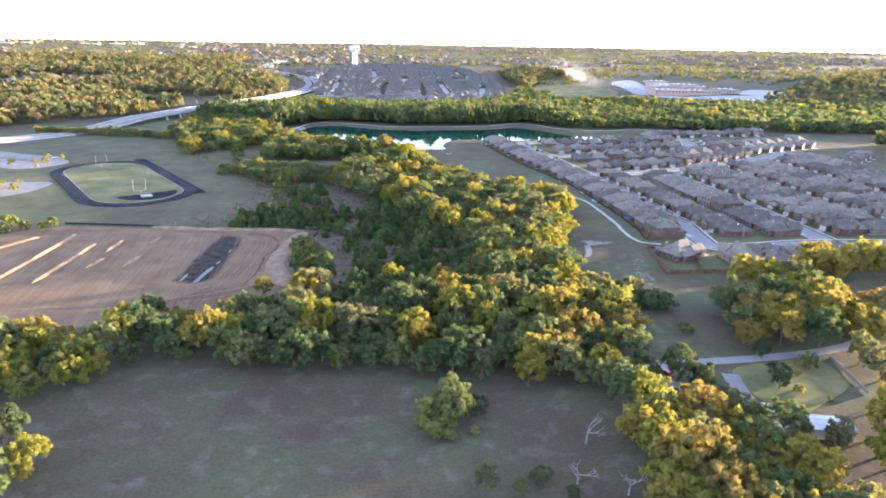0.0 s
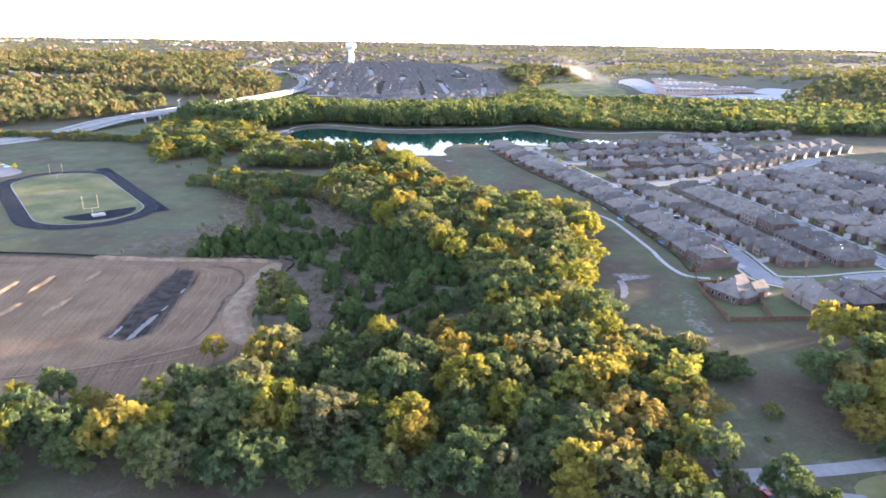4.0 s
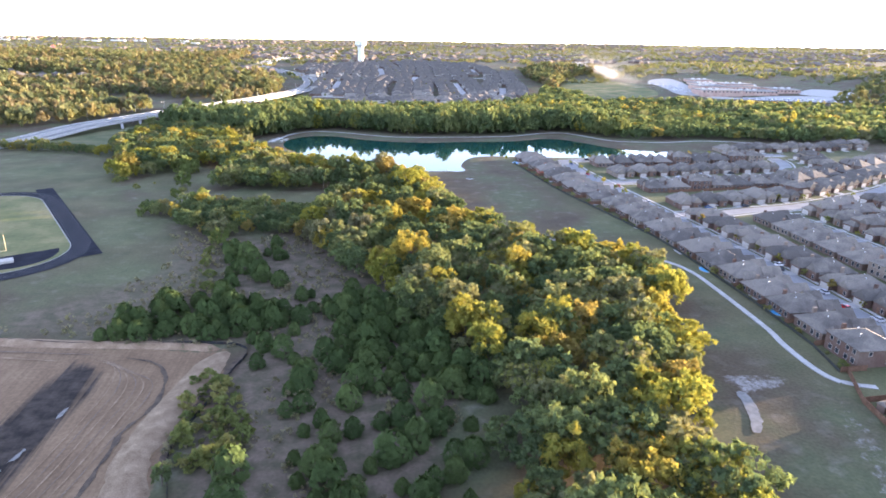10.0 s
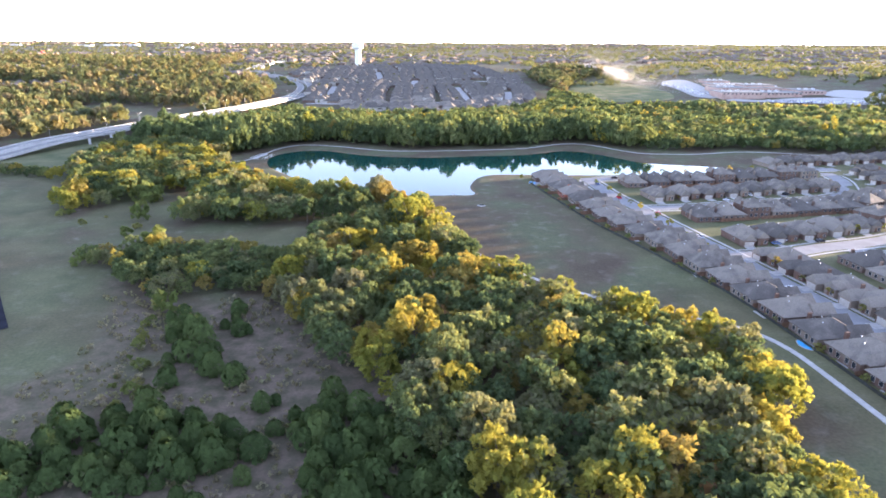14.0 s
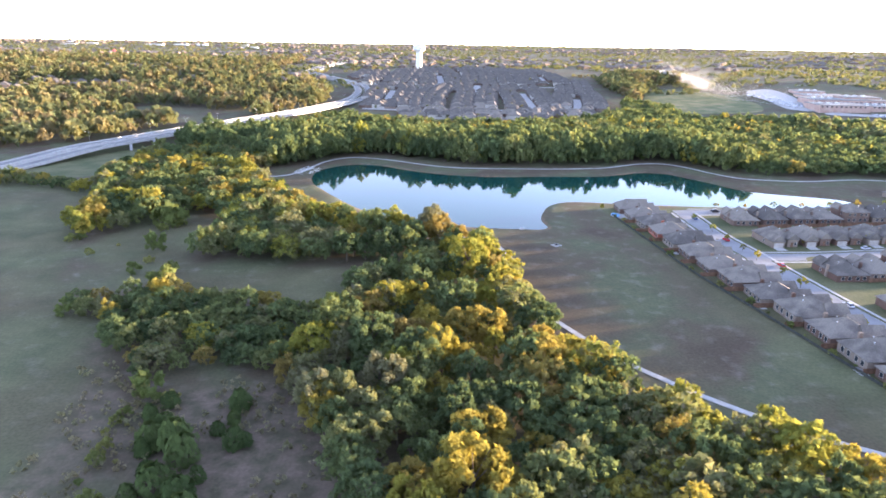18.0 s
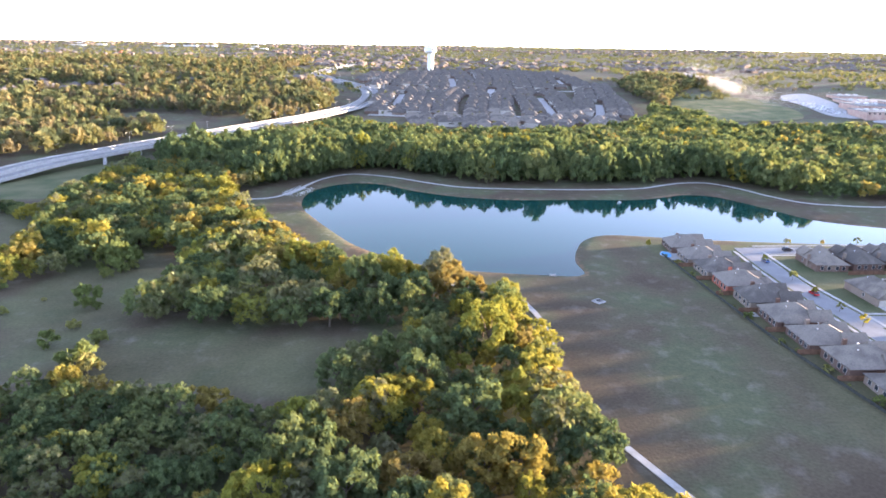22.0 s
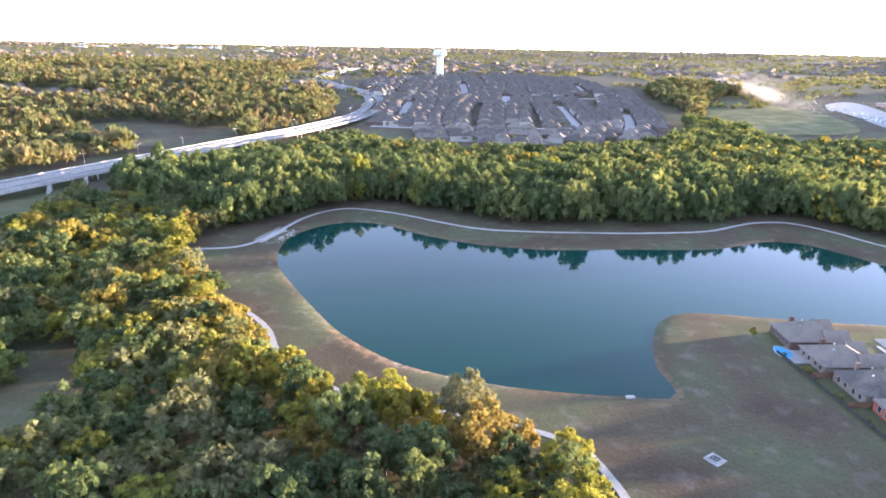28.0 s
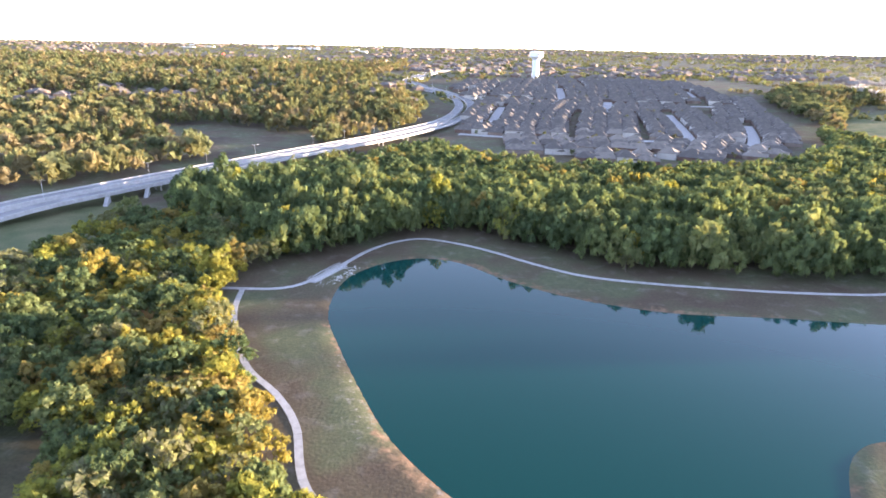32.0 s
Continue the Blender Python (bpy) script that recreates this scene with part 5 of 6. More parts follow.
def build_yards():
    r = random.Random(21)
    small = [crown(np.random.default_rng(70 + i), 2.4, 2.4, 0.9, 170, 0.42, 6) for i in range(2)]
    tk = [tree_thing("street_tree", q, Shape().tube((0, 0, -0.2), (0, 0, 1.8), 0.07, 0.04), M_SHRUB if i else M_GOLD, "small young tree on a street verge", "tree", "young street trees") for i, q in enumerate(small)]
    spots = [(147, 300 + 15.6 * i + r.uniform(-3, 3)) for i in range(19)] + [(163 - 0.02 * i, 292 + 15 * i) for i in range(10)] + [(170 + 17 * i, 607.5 + 0.5 * i) for i in range(8)] + [(178 + 18 * i, 461 + 2 * i) for i in range(7)] + [(180 + 17 * i, 540 + 1.8 * i) for i in range(7)]
    spots += [(227, 300 + 20 * i) for i in range(7)] + [(212, 295 + 20 * i) for i in range(7)] + [(-272, 500), (-261, 513), (-260, 532), (-247, 526), (-238, 436), (-230, 412), (-252, 494), (-250, 505), (-244, 424), (103, 604), (118, 606)]
    for i, (x, y) in enumerate(spots):
        s = r.uniform(0.7, 1.25) * (1.7 if x < 0 else 1.0)
        m = pose(x, y, 0, 0, 0, r.uniform(0, 360)) @ Matrix.Diagonal((s, s, s, 1))
        if i < 2:
            tk[i].matrix_world = m
        else:
            copy_thing(tk[i % 2], m)
    # back fences along the meadow, one a lot, and board fences between the lots
    pts = [(float(np.interp(y, FENCE_LINE[:, 1], FENCE_LINE[:, 0])), y) for y in np.arange(282, 606, 15.6)]
    for a, b in zip(pts, pts[1:]):
        board_fence(a, b, 1.0, 3.9, M_IRON, "dark low fence between the yards and the meadow")
    for i, (x, y) in enumerate(pts[:-1]):
        board_fence((x + 0.3, y), (x + 8.5, y), 1.8, 2.7)
    board_fence((116, 267), (109, 234)); board_fence((109, 234), (141, 231)); board_fence((141, 231), (178, 229)); board_fence((178, 229), (240, 225))
    board_fence((125, 234), (131, 250)); board_fence((116, 267), (133, 268)); board_fence((124, 282), (116, 267))
    for k in range(4):
        board_fence((185, 290 + 28 * k), (185, 316 + 28 * k), 1.8, 6.5)
        board_fence((178 + 24 * k, 493 + 2.2 * k), (200 + 24 * k, 495 + 2.2 * k), 1.8, 4.4)
        board_fence((174 + 20 * k, 569 + 1.6 * k), (192 + 20 * k, 570 + 1.6 * k), 1.8, 4.4)
    # lawns, patios and pools behind the first row
    for x, y, w, d in ((128.5, 386, 2.4, 6), (126, 424, 2.4, 5), (131, 352, 2.4, 6), (129.5, 365, 3.0, 6), (131, 335, 2.4, 5), (122, 470, 2.2, 4), (115, 530, 2.0, 4), (121, 262, 2.4, 7), (110.6, 592.5, 7.6, 11.0)):
        tagged(Shape().box(x - w / 2, x + w / 2, y - d / 2, y + d / 2, -0.1, 0.09).make("patio", M_CONCRETE), "pale concrete patio slab behind a house", "patio")
    for i, (x, y, w, d) in enumerate(((107.8, 594, 2.0, 4.0), (127.6, 363.5, 1.5, 3.2), (130, 322, 1.6, 3.4))):
        e = empty("swimming_pool", x, y, 0.1, 0)
        tagged(e, "blue swimming pool with a pale rim", "pool")
        n = 28
        ring = [(math.cos(2 * math.pi * k / n) * w * (1 + 0.18 * math.sin(4 * math.pi * k / n + 1)), math.sin(2 * math.pi * k / n) * d) for k in range(n)]
        mesh_object("water", [(a, b, 0.06) for a, b in ring], [tuple(range(n))], M_POOL, parent=e)
        v = [(a * s, b * s, z) for s, z in ((1.0, 0.1), (1.1, 0.1), (1.1, -0.1), (1.0, -0.1)) for a, b in ring]
        mesh_object("rim", v, [(q * n + k, q * n + (k + 1) % n, ((q + 1) % 4) * n + (k + 1) % n, ((q + 1) % 4) * n + k) for q in range(4) for k in range(n)], M_CONCRETE, parent=e)
    for i in range(34):
        x, y = float(np.interp(286 + 9.3 * i, FENCE_LINE[:, 1], FENCE_LINE[:, 0])) + r.uniform(0.8, 2.2), 286 + 9.3 * i + r.uniform(-3, 3)
        s = r.uniform(0.35, 0.7)
        copy_thing(SHRUBS[i % 2], pose(x, y, 0, 0, 0, 50 * i) @ Matrix.Diagonal((s, s, s, 1)))
    # garden shed by the corner house
    e = empty("garden_shed", 118.5, 263, 0, 10)
    tagged(e, "small grey garden shed by a fence", "shed")
    Shape().box(-1.4, 1.4, -1.1, 1.1, -0.1, 2.1).make("wall", M_BRICK, e)
    Shape().hip(-1.4, 1.4, -1.1, 1.1, 2.12, 0.9, 0.2, 0.6).make("roof", M_SHINGLE, e)


# ---- paths of slabs, the bridge and the stones ----
def build_paths():
    for name, pts, label in (("path", PATH_MAIN, "pale concrete footpath winding along the wood"), ("path", PATH_BANK, "pale concrete footpath along the lake's bank")):
        base = ribbon(name, pts, 1.9, -0.02, M_EARTH, 0.2, label, "path", 3.0)
        c = curve(pts, 0.5)
        seg = np.concatenate([[0], np.cumsum(np.hypot(*np.diff(c, axis=0).T))])
        n = int(seg[-1] // 4.2)
        slab = None
        for k in range(n):
            s = (k + 0.5) * seg[-1] / n
            x, y = np.interp(s, seg, c[:, 0]), np.interp(s, seg, c[:, 1])
            x2, y2 = np.interp(s + 0.5, seg, c[:, 0]), np.interp(s + 0.5, seg, c[:, 1])
            if slab is None:
                w = seg[-1] / n / 2 - 0.0
                slab = Shape().box(-w, w, -1.0, 1.0, -0.15, 0.06).make("slab", M_CONCRETE, base)
                ob = slab
            else:
                ob = slab.copy()
                scene.collection.objects.link(ob)
            ob.matrix_world = pose(float(x), float(y), 0.1 + 0.012 * (k % 2), 0, 0, math.degrees(math.atan2(y2 - y, x2 - x)))
    # sidewalks on both sides of the main streets
    for k, p in enumerate(STREETS[:5]):
        c = curve(p, 4)
        t = np.gradient(c, axis=0)
        nrm = np.stack([-t[:, 1], t[:, 0]], 1) / np.hypot(t[:, 0], t[:, 1])[:, None]
        for off in (-6.6, 6.6):
            ribbon("pavement", (c + nrm * off)[2:-2], 1.3, 0.115 + 0.008 * k + (0.004 if off > 0 else 0), M_CONCRETE, 0.2, "narrow concrete pavement beside the street", "pavement")


def build_culvert():
    """The footbridge over the lake's inflow, with its box openings, rails and apron."""
    e = empty("footbridge", -79.5, 711, 0, math.degrees(math.atan2(24, 8)))
    tagged(e, "concrete box footbridge with steel rails at the inflow", "footbridge")
    Shape().box(-11, 11, -2.0, 2.0, -0.2, 0.35).make("deck", M_CONCRETE, e)
    for x in (-7.5, -2.5, 2.5, 7.5):
        Shape().box(x - 0.3, x + 0.3, -2.2, 2.6, -2.2, -0.2).make("pier", M_CONCRETE, e)
    for sx in (-1, 1):
        Shape().add([(sx * 7.5, -2.2, -2), (sx * 8.0, -2.2, -2), (sx * 14, -6.5, -2), (sx * 13.5, -6.5, -2), (sx * 7.5, -2.2, 0.4), (sx * 8.0, -2.2, 0.4), (sx * 14, -6.5, -0.3), (sx * 13.5, -6.5, -0.3)], [(0, 1, 2, 3), (4, 7, 6, 5), (0, 4, 5, 1), (1, 5, 6, 2), (2, 6, 7, 3), (3, 7, 4, 0)]).make("wing_wall", M_CONCRETE, e)
    for y in (-1.85, 1.85):
        rail = Shape()
        for z in (0.75, 1.1, 1.45):
            rail.tube((-11, y, z), (11, y, z), 0.05, 0.05, 5)
        rail = rail.make("rail", M_STEEL, e)
        for k in range(12):
            Shape().tube((-11 + 2 * k, y, 0.3), (-11 + 2 * k, y, 1.48), 0.06, 0.06, 5).make("post", M_STEEL, rail)
    Shape().box(-8, 8, -7, -2.2, -2.0, -0.75).make("apron", M_CONCRETE, e)
    r = random.Random(31)
    bm = bmesh.new()
    bmesh.ops.create_icosphere(bm, subdivisions=1, radius=0.5)
    for v in bm.verts:
        v.co *= r.uniform(0.75, 1.2)
    me = bpy.data.meshes.new("stone")
    bm.to_mesh(me)
    bm.free()
    me.materials.append(M_ROCK)
    heap = empty("riprap", -68, 706, -0.5)
    tagged(heap, "loose pale stones along the waterline", "riprap")
    d = Vector((8, 24, 0)).normalized()
    s = Vector((24, -8, 0)).normalized()
    for k in range(150):
        a, b = r.uniform(-13, 13), r.gauss(0, 1.0) + (6.2 + 0.04 * abs(r.uniform(0, 1)))
        p = Vector((-79.5, 711, 0)) + d * a + s * (b if abs(a) < 11 else b - 1.5)
        ob = new("stone", me)
        ob.parent = heap
        q = r.uniform(0.5, 1.4)
        ob.matrix_world = pose(p.x, p.y, -0.45 + r.uniform(0, 0.25), r.uniform(0, 360), r.uniform(0, 360), r.uniform(0, 360)) @ Matrix.Diagonal((q, q, q * 0.7, 1))
    # drain inlet in the meadow
    e = empty("drain_inlet", 63.5, 541, 0, 33)
    tagged(e, "square concrete drain inlet with a grate", "drain")
    Shape().box(-1.9, 1.9, -1.9, 1.9, -0.3, 0.12).make("apron", M_CONCRETE, e)
    Shape().box(-1.3, 1.3, -1.3, 1.3, 0.12, 0.4).make("kerb", M_CONCRETE, e)
    g = Shape()
    for k in range(7):
        g.box(-1.0, 1.0, -1.0 + 0.3 * k, -0.85 + 0.3 * k, 0.4, 0.46)
    g.make("grate", M_BLACK, e)
    e2 = Shape().box(-1.2, 1.2, -0.6, 0.6, -0.6, 0.25).make("outfall_box", M_CONCRETE)
    e2.matrix_world = pose(52, 567.5, 0, 0, 0, 4)
    tagged(e2, "small pale concrete outfall at the shore", "outfall")


# ---- sports ground, earthworks, farmyard ----
def oval(half, rad, n=14):
    """Points round a running track's line, its straights along y."""
    out = [(rad * math.cos(math.pi * k / n), half + rad * math.sin(math.pi * k / n)) for k in range(n + 1)]
    return out + [(-x, -y) for x, y in out]


def build_sports():
    turn = math.degrees(math.atan2(0.868, -0.496)) - 90
    M = pose(-181, 449, 0, 0, 0, turn)
    def ring_mesh(name, a, b, z, mat):
        v = [tuple(M @ Vector((*p, z))) for p in a + b]
        n = len(a)
        return mesh_object(name, v, [(i, n + i, n + (i + 1) % n, (i + 1) % n) for i in range(n)], mat)
    tagged(ring_mesh("running_track", oval(45, 27), oval(45, 35.5), 0.16, M_TRACK), "dark rubber running track round a football field", "track", kind="structure")
    for x0, x1, y0, y1 in ((26.6, 35.5, -68, -40), (26.6, 35.5, 40, 77)):
        v = [tuple(M @ Vector(p)) for p in ((x0, y0, 0.17), (x1, y0, 0.17), (x1, y1, 0.17), (x0, y1, 0.17))]
        tagged(mesh_object("track_chute", v, [(0, 1, 2, 3)], M_TRACK), "dark sprint straight beyond the track's bend", "track", kind="structure")
    for k in range(1, 8):
        r = 27 + 8.5 * k / 8
        tagged(ring_mesh("lane_line", oval(45, r - 0.025), oval(45, r + 0.025), 0.175, M_CONCRETE), "thin white lane line", "lane line", kind="structure")
    tagged(ring_mesh("track_kerb", oval(45, 26.7), oval(45, 27.05), 0.2, M_CONCRETE), "pale kerb inside the running track", "kerb", kind="structure")
    v = [tuple(M @ Vector((*p, 0.13))) for p in oval(45, 26.8)]
    tagged(mesh_object("lawn", v, [tuple(range(len(v)))], M_TURF), "mown football turf with worn patches", "lawn", kind="structure")
    pad = [(18 * math.cos(math.pi + math.pi * k / 12), -50 + 18 * math.sin(math.pi + math.pi * k / 12)) for k in range(13)]
    v = [tuple(M @ Vector((p[0] + 4, p[1] + 0, 0.18))) for p in pad]
    tagged(mesh_object("jump_apron", v, [tuple(range(len(v)))], M_TRACK), "black rubber apron behind the goal", "apron", kind="structure")
    for y, s in ((-52, 1), (55, -1)):
        e = new("goal_post")
        e.matrix_world = M @ pose(0, y, 0.1, 0, 0, 0 if s > 0 else 180)
        tagged(e, "pale yellow football goal post", "goal post", "goal posts")
        Shape().tube((0, -2, 0), (0, -2, 2.6), 0.16, 0.16, 8).tube((0, -2, 2.6), (0, 0, 3.05), 0.14, 0.12, 8).make("stem", M_YELLOW, e)
        Shape().tube((-3.6, 0, 3.05), (3.6, 0, 3.05), 0.1, 0.1, 8).make("crossbar", M_YELLOW, e)
        for x in (-3.6, 3.6):
            Shape().tube((x, 0, 3.05), (x, 0, 10), 0.09, 0.07, 8).make("upright", M_YELLOW, e)
    e = empty("landing_mat", *(M @ Vector((2, -58, 0.2))), turn)
    tagged(e, "pale foam landing mat beside the track", "mat")
    Shape().box(-3, 3, -2.2, 2.2, 0, 0.8).make("mat", M_TRIM, e)
    Shape().hip(-3, 3, -2.2, 2.2, 0.84, 0.5, 0.1, 0.2).make("cover", M_TRIM, e)
    # paved lot with islands
    for pts in ([(-420, 640), (-313, 575), (-262, 545), (-240, 518), (-262, 495), (-300, 510), (-420, 560)], [(-420, 470), (-300, 462), (-251, 449), (-226, 448), (-221, 436), (-232, 410), (-270, 402), (-420, 420)]):
        c = curve(pts, 5, True)
        tagged(mesh_object("parking_lot", [(x, y, 0.14) for x, y in c], [tuple(range(len(c)))], M_LOT), "pale paved lot beside the sports ground", "parking lot", kind="structure")
    for a, b in (((-300, 545), (-255, 520)), ((-300, 440), (-236, 430))):
        ribbon("traffic_island", [a, b], 3.0, 0.3, M_EARTH, 0.3, "narrow planted island in the paved lot", "island")


def ridge(name, pts, width, high, mat, label, category, seed=0):
    """A heaped bank of earth with uneven crest."""
    c = curve(pts, 1.6)
    t = np.gradient(c, axis=0)
    nrm = np.stack([-t[:, 1], t[:, 0]], 1) / np.hypot(t[:, 0], t[:, 1])[:, None]
    r = np.random.default_rng(seed)
    prof = [(-0.5, -0.05), (-0.32, 0.45), (-0.1, 0.95), (0.12, 1.0), (0.34, 0.42), (0.5, -0.05)]
    n = len(c)
    v = []
    for u, h in prof:
        soft = np.convolve(r.normal(size=n + 6), np.ones(7) / 7, "valid")
        w = width * (1 + 0.3 * soft * (abs(u) > 0.3)) * (0.25 + 0.75 * smooth(np.minimum(np.arange(n), np.arange(n)[::-1]) / 5.0))
        v.append(np.column_stack([c + nrm * (u * w)[:, None], high * h * (1 + 0.35 * soft) * smooth(np.minimum(np.arange(n), np.arange(n)[::-1]) / 3.0) + 0.05]))
    v = np.concatenate(v)
    f = [(k * n + i, k * n + i + 1, (k + 1) * n + i + 1, (k + 1) * n + i) for k in range(len(prof) - 1) for i in range(n - 1)]
    return tagged(mesh_object(name, v, f, mat, True), label, category)


def ragged(pts, width, lift, mat, label, seed):
    """A flat trace on the ground whose width comes and goes."""
    c = curve(pts, 1.1)
    t = np.gradient(c, axis=0)
    nrm = np.stack([-t[:, 1], t[:, 0]], 1) / np.hypot(t[:, 0], t[:, 1])[:, None]
    n = len(c)
    u = np.arange(n)
    ends = smooth(np.minimum(u, u[::-1]) / 9.0)
    w = [width * ends * np.maximum(0.02, 0.24 + 0.26 * fbm(u * 1.1, 3.0 * seed + 0 * u, 2.3, seed + s) + 0.12 * fbm(u * 1.1, 0 * u, 0.9, s)) for s in (0, 5)]
    v = np.concatenate([np.column_stack([c + nrm * w[0][:, None], np.full(n, lift)]), np.column_stack([c - nrm * w[1][:, None], np.full(n, lift)])])
    ob = mesh_object("wheel_track", v, [(i, n + i, n + i + 1, i + 1) for i in range(n - 1)], mat)
    return tagged(ob, label, "wheel track", kind="structure")


def sheet(name, pts, z, mat, label, category, step=3.0):
    c = curve(pts, step, True)
    if step < 3:
        c = c + 0.35 * np.stack([fbm(c[:, 0] * 3, c[:, 1] * 3, 1.1, 1), fbm(c[:, 0] * 3, c[:, 1] * 3, 1.3, 2)], 1)
    return tagged(mesh_object(name, [(x, y, z) for x, y in c], [tuple(range(len(c)))], mat), label, category, kind="structure")


def build_earthworks():
    for i, pts in enumerate(([(-190, 298), (-177, 318)], [(-170, 256), (-166, 285), (-162, 321)], [(-154, 252), (-151, 275), (-147, 304)], [(-139, 290), (-136, 309)], [(-123, 297), (-120, 312)], [(-205, 270), (-196, 300)], [(-140, 268), (-136, 282)], [(-125, 268), (-121, 284)], [(-178, 262), (-176, 275)])):
        ridge("earth_mound", pts, 2.0, 0.9, M_EARTH, "long low windrow of loose tan earth", "earth mound", i)
    ridge("earth_bank", [(-49, 313), (-52, 308), (-58.5, 281), (-60.5, 266), (-57, 248), (-54, 238)], 10.0, 1.1, M_BERM, "broad pale bank of graded earth", "earth bank", 20)
    ridge("earth_bank", [(-130, 330), (-100, 324), (-66, 319), (-52, 315)], 5.0, 0.8, M_EARTH, "pale graded bank along the site's edge", "earth bank", 21)
    strips = [([(-78, 313), (-69, 309), (-64, 303), (-62, 292), (-63, 284), (-66, 276), (-67, 264), (-68, 252), (-72, 240)], 2.4, M_DARK_EARTH, "dark wet seam between the bank and the wheel tracks")]
    strips.append(([(-43.5, 313), (-48.5, 296), (-52.5, 281), (-54, 270), (-52, 258)], 5.0, M_DARK_EARTH, "dark strip along the bank's foot"))
    for k, off in enumerate((0.0, 2.3, 4.4, 6.9, 9.0, 11.4)):
        strips.append(([(-88 + 0.4 * off, 313), (-79 + 0.5 * off, 308 - 0.3 * off), (-76 + off * 0.95, 296), (-78 + off * 0.95, 276), (-81 + off * 0.95, 258), (-86 + off, 240), (-96 + off, 228)], 0.55, M_RUT if k % 2 else M_EARTH, "wheel track pressed into the bare earth"))
    strips += [([(-60, 248), (-72, 238), (-92, 231), (-120, 226), (-160, 227), (-220, 232)], 1.2, M_EARTH, "pale wheel track across the bare earth"), ([(-58, 243), (-72, 232), (-92, 226), (-120, 221), (-160, 222), (-220, 226)], 0.8, M_EARTH, "pale wheel track across the bare earth"), ([(-92, 312), (-120, 318), (-160, 324), (-230, 322)], 1.1, M_EARTH, "pale wheel track along the site's edge"), ([(-84, 315), (-120, 321.5), (-160, 327), (-230, 325)], 0.8, M_RUT, "wheel track pressed into the bare earth")]
    for i, (p, w, mat, label) in enumerate(strips):
        ragged(p, w, 0.15 + 0.006 * i, mat, label, i)
    for k, p in enumerate(([(-91.2, 246), (-89.4, 247), (-88.2, 254), (-86.6, 261), (-86.4, 265.5), (-88.0, 262), (-89.6, 256)], [(-86.4, 267.5), (-85.4, 268), (-84.6, 271.5), (-85.2, 272)], [(-83.6, 283), (-82.6, 283.5), (-82.2, 288), (-83.2, 287)], [(-97.2, 248), (-96.2, 248), (-95.0, 256), (-95.8, 257)])):
        sheet("puddle", p, 0.22 + 0.004 * k, M_PUDDLE, "pale standing water in a muddy trench", "puddle", 1.0)
    sheet("puddle", [(86.2, 275.5), (88.6, 275), (87.6, 269), (85, 262.5), (81.6, 258), (80, 258.6), (82.6, 264), (84.8, 270)], 0.18, M_PUDDLE, "shallow standing water in the meadow", "puddle", 1.0)
    e = empty("silt_fence", -48, 315, 0)
    tagged(e, "low black silt fence along the earthworks", "fence")
    line = curve([(-175, 341), (-149, 336), (-120, 329), (-90, 322), (-47, 317), (-46.5, 300), (-50, 284), (-53.5, 268), (-50, 252), (-47, 238)], 3.0)
    for a, b in zip(line, line[1:]):
        d = b - a
        q = Shape().box(0, float(np.hypot(*d)), -0.03, 0.03, 0.0, 0.85).make("panel", M_BLACK, e)
        q.matrix_world = pose(*a, 0, 0, 0, math.degrees(math.atan2(d[1], d[0])))
        p = Shape().box(-0.04, 0.04, -0.04, 0.04, -0.2, 1.0).make("post", M_FENCE, e)
        p.matrix_world = pose(*a, 0)


def build_farmyard():
    ribbon("road", [(58, 160), (66, 159), (87, 158), (118, 159), (140, 164), (160, 178), (180, 190)], 4.0, 0.16, M_LOT, 0.3, "pale gravel lane beside the farmyard", "road")
    ribbon("road", [(84, 150), (81, 140), (80, 130), (81, 122)], 5.0, 0.17, M_LOT, 0.3, "gravel drive down to a barn", "road")
    ribbon("road", [(66, 160), (64, 152), (62, 144)], 4.0, 0.17, M_LOT, 0.3, "gravel drive beside the farmhouse", "road")
    e = empty("farmhouse", 62, 139, 0, -20)
    tagged(e, "low dark farmhouse with a grey metal roof", "house")
    Shape().box(-5, 5, -4, 4, -0.3, 2.8).make("wall", M_FENCE, e)
    Shape().hip(-5, 5, -4, 4, 2.85, 1.9, 0.6, 0.4).make("roof", M_SHINGLE, e)
    for x in (-2.5, 2.5):
        window(e, x, -4.004, 1.5, 1.1, 1.2, -90)
    Shape().box(-0.5, 0.5, -4.05, -4.0, 0, 2.1).make("door", M_TRIM, e)
    Shape().box(-3.5, -1.5, -2.6, -1.6, 3.9, 4.1).make("skylight", M_GLASS, e)
    e = empty("barn", 91, 119, 0, -15)
    tagged(e, "long shed with a pale corrugated metal roof", "barn")
    Shape().box(-5.5, 5.5, -3.2, 3.2, -0.3, 3.0).make("wall", M_TRIM, e)
    Shape().hip(-5.5, 5.5, -3.2, 3.2, 3.05, 1.1, 0.4, 1.0).make("roof", M_STEEL, e)
    Shape().box(-1.6, 1.6, -3.26, -3.2, 0, 2.6).make("door", M_FENCE, e)
    board_fence((122, 155), (117, 134), 1.2, 3.0, M_DEAD, "weathered rail fence beside the farmyard lawn")
    sheet("lawn", [(86, 152), (100, 155), (117, 155), (116, 140), (100, 131), (88, 127), (84, 138)], 0.1, M_TURF, "green lawn of the farmyard", "lawn")


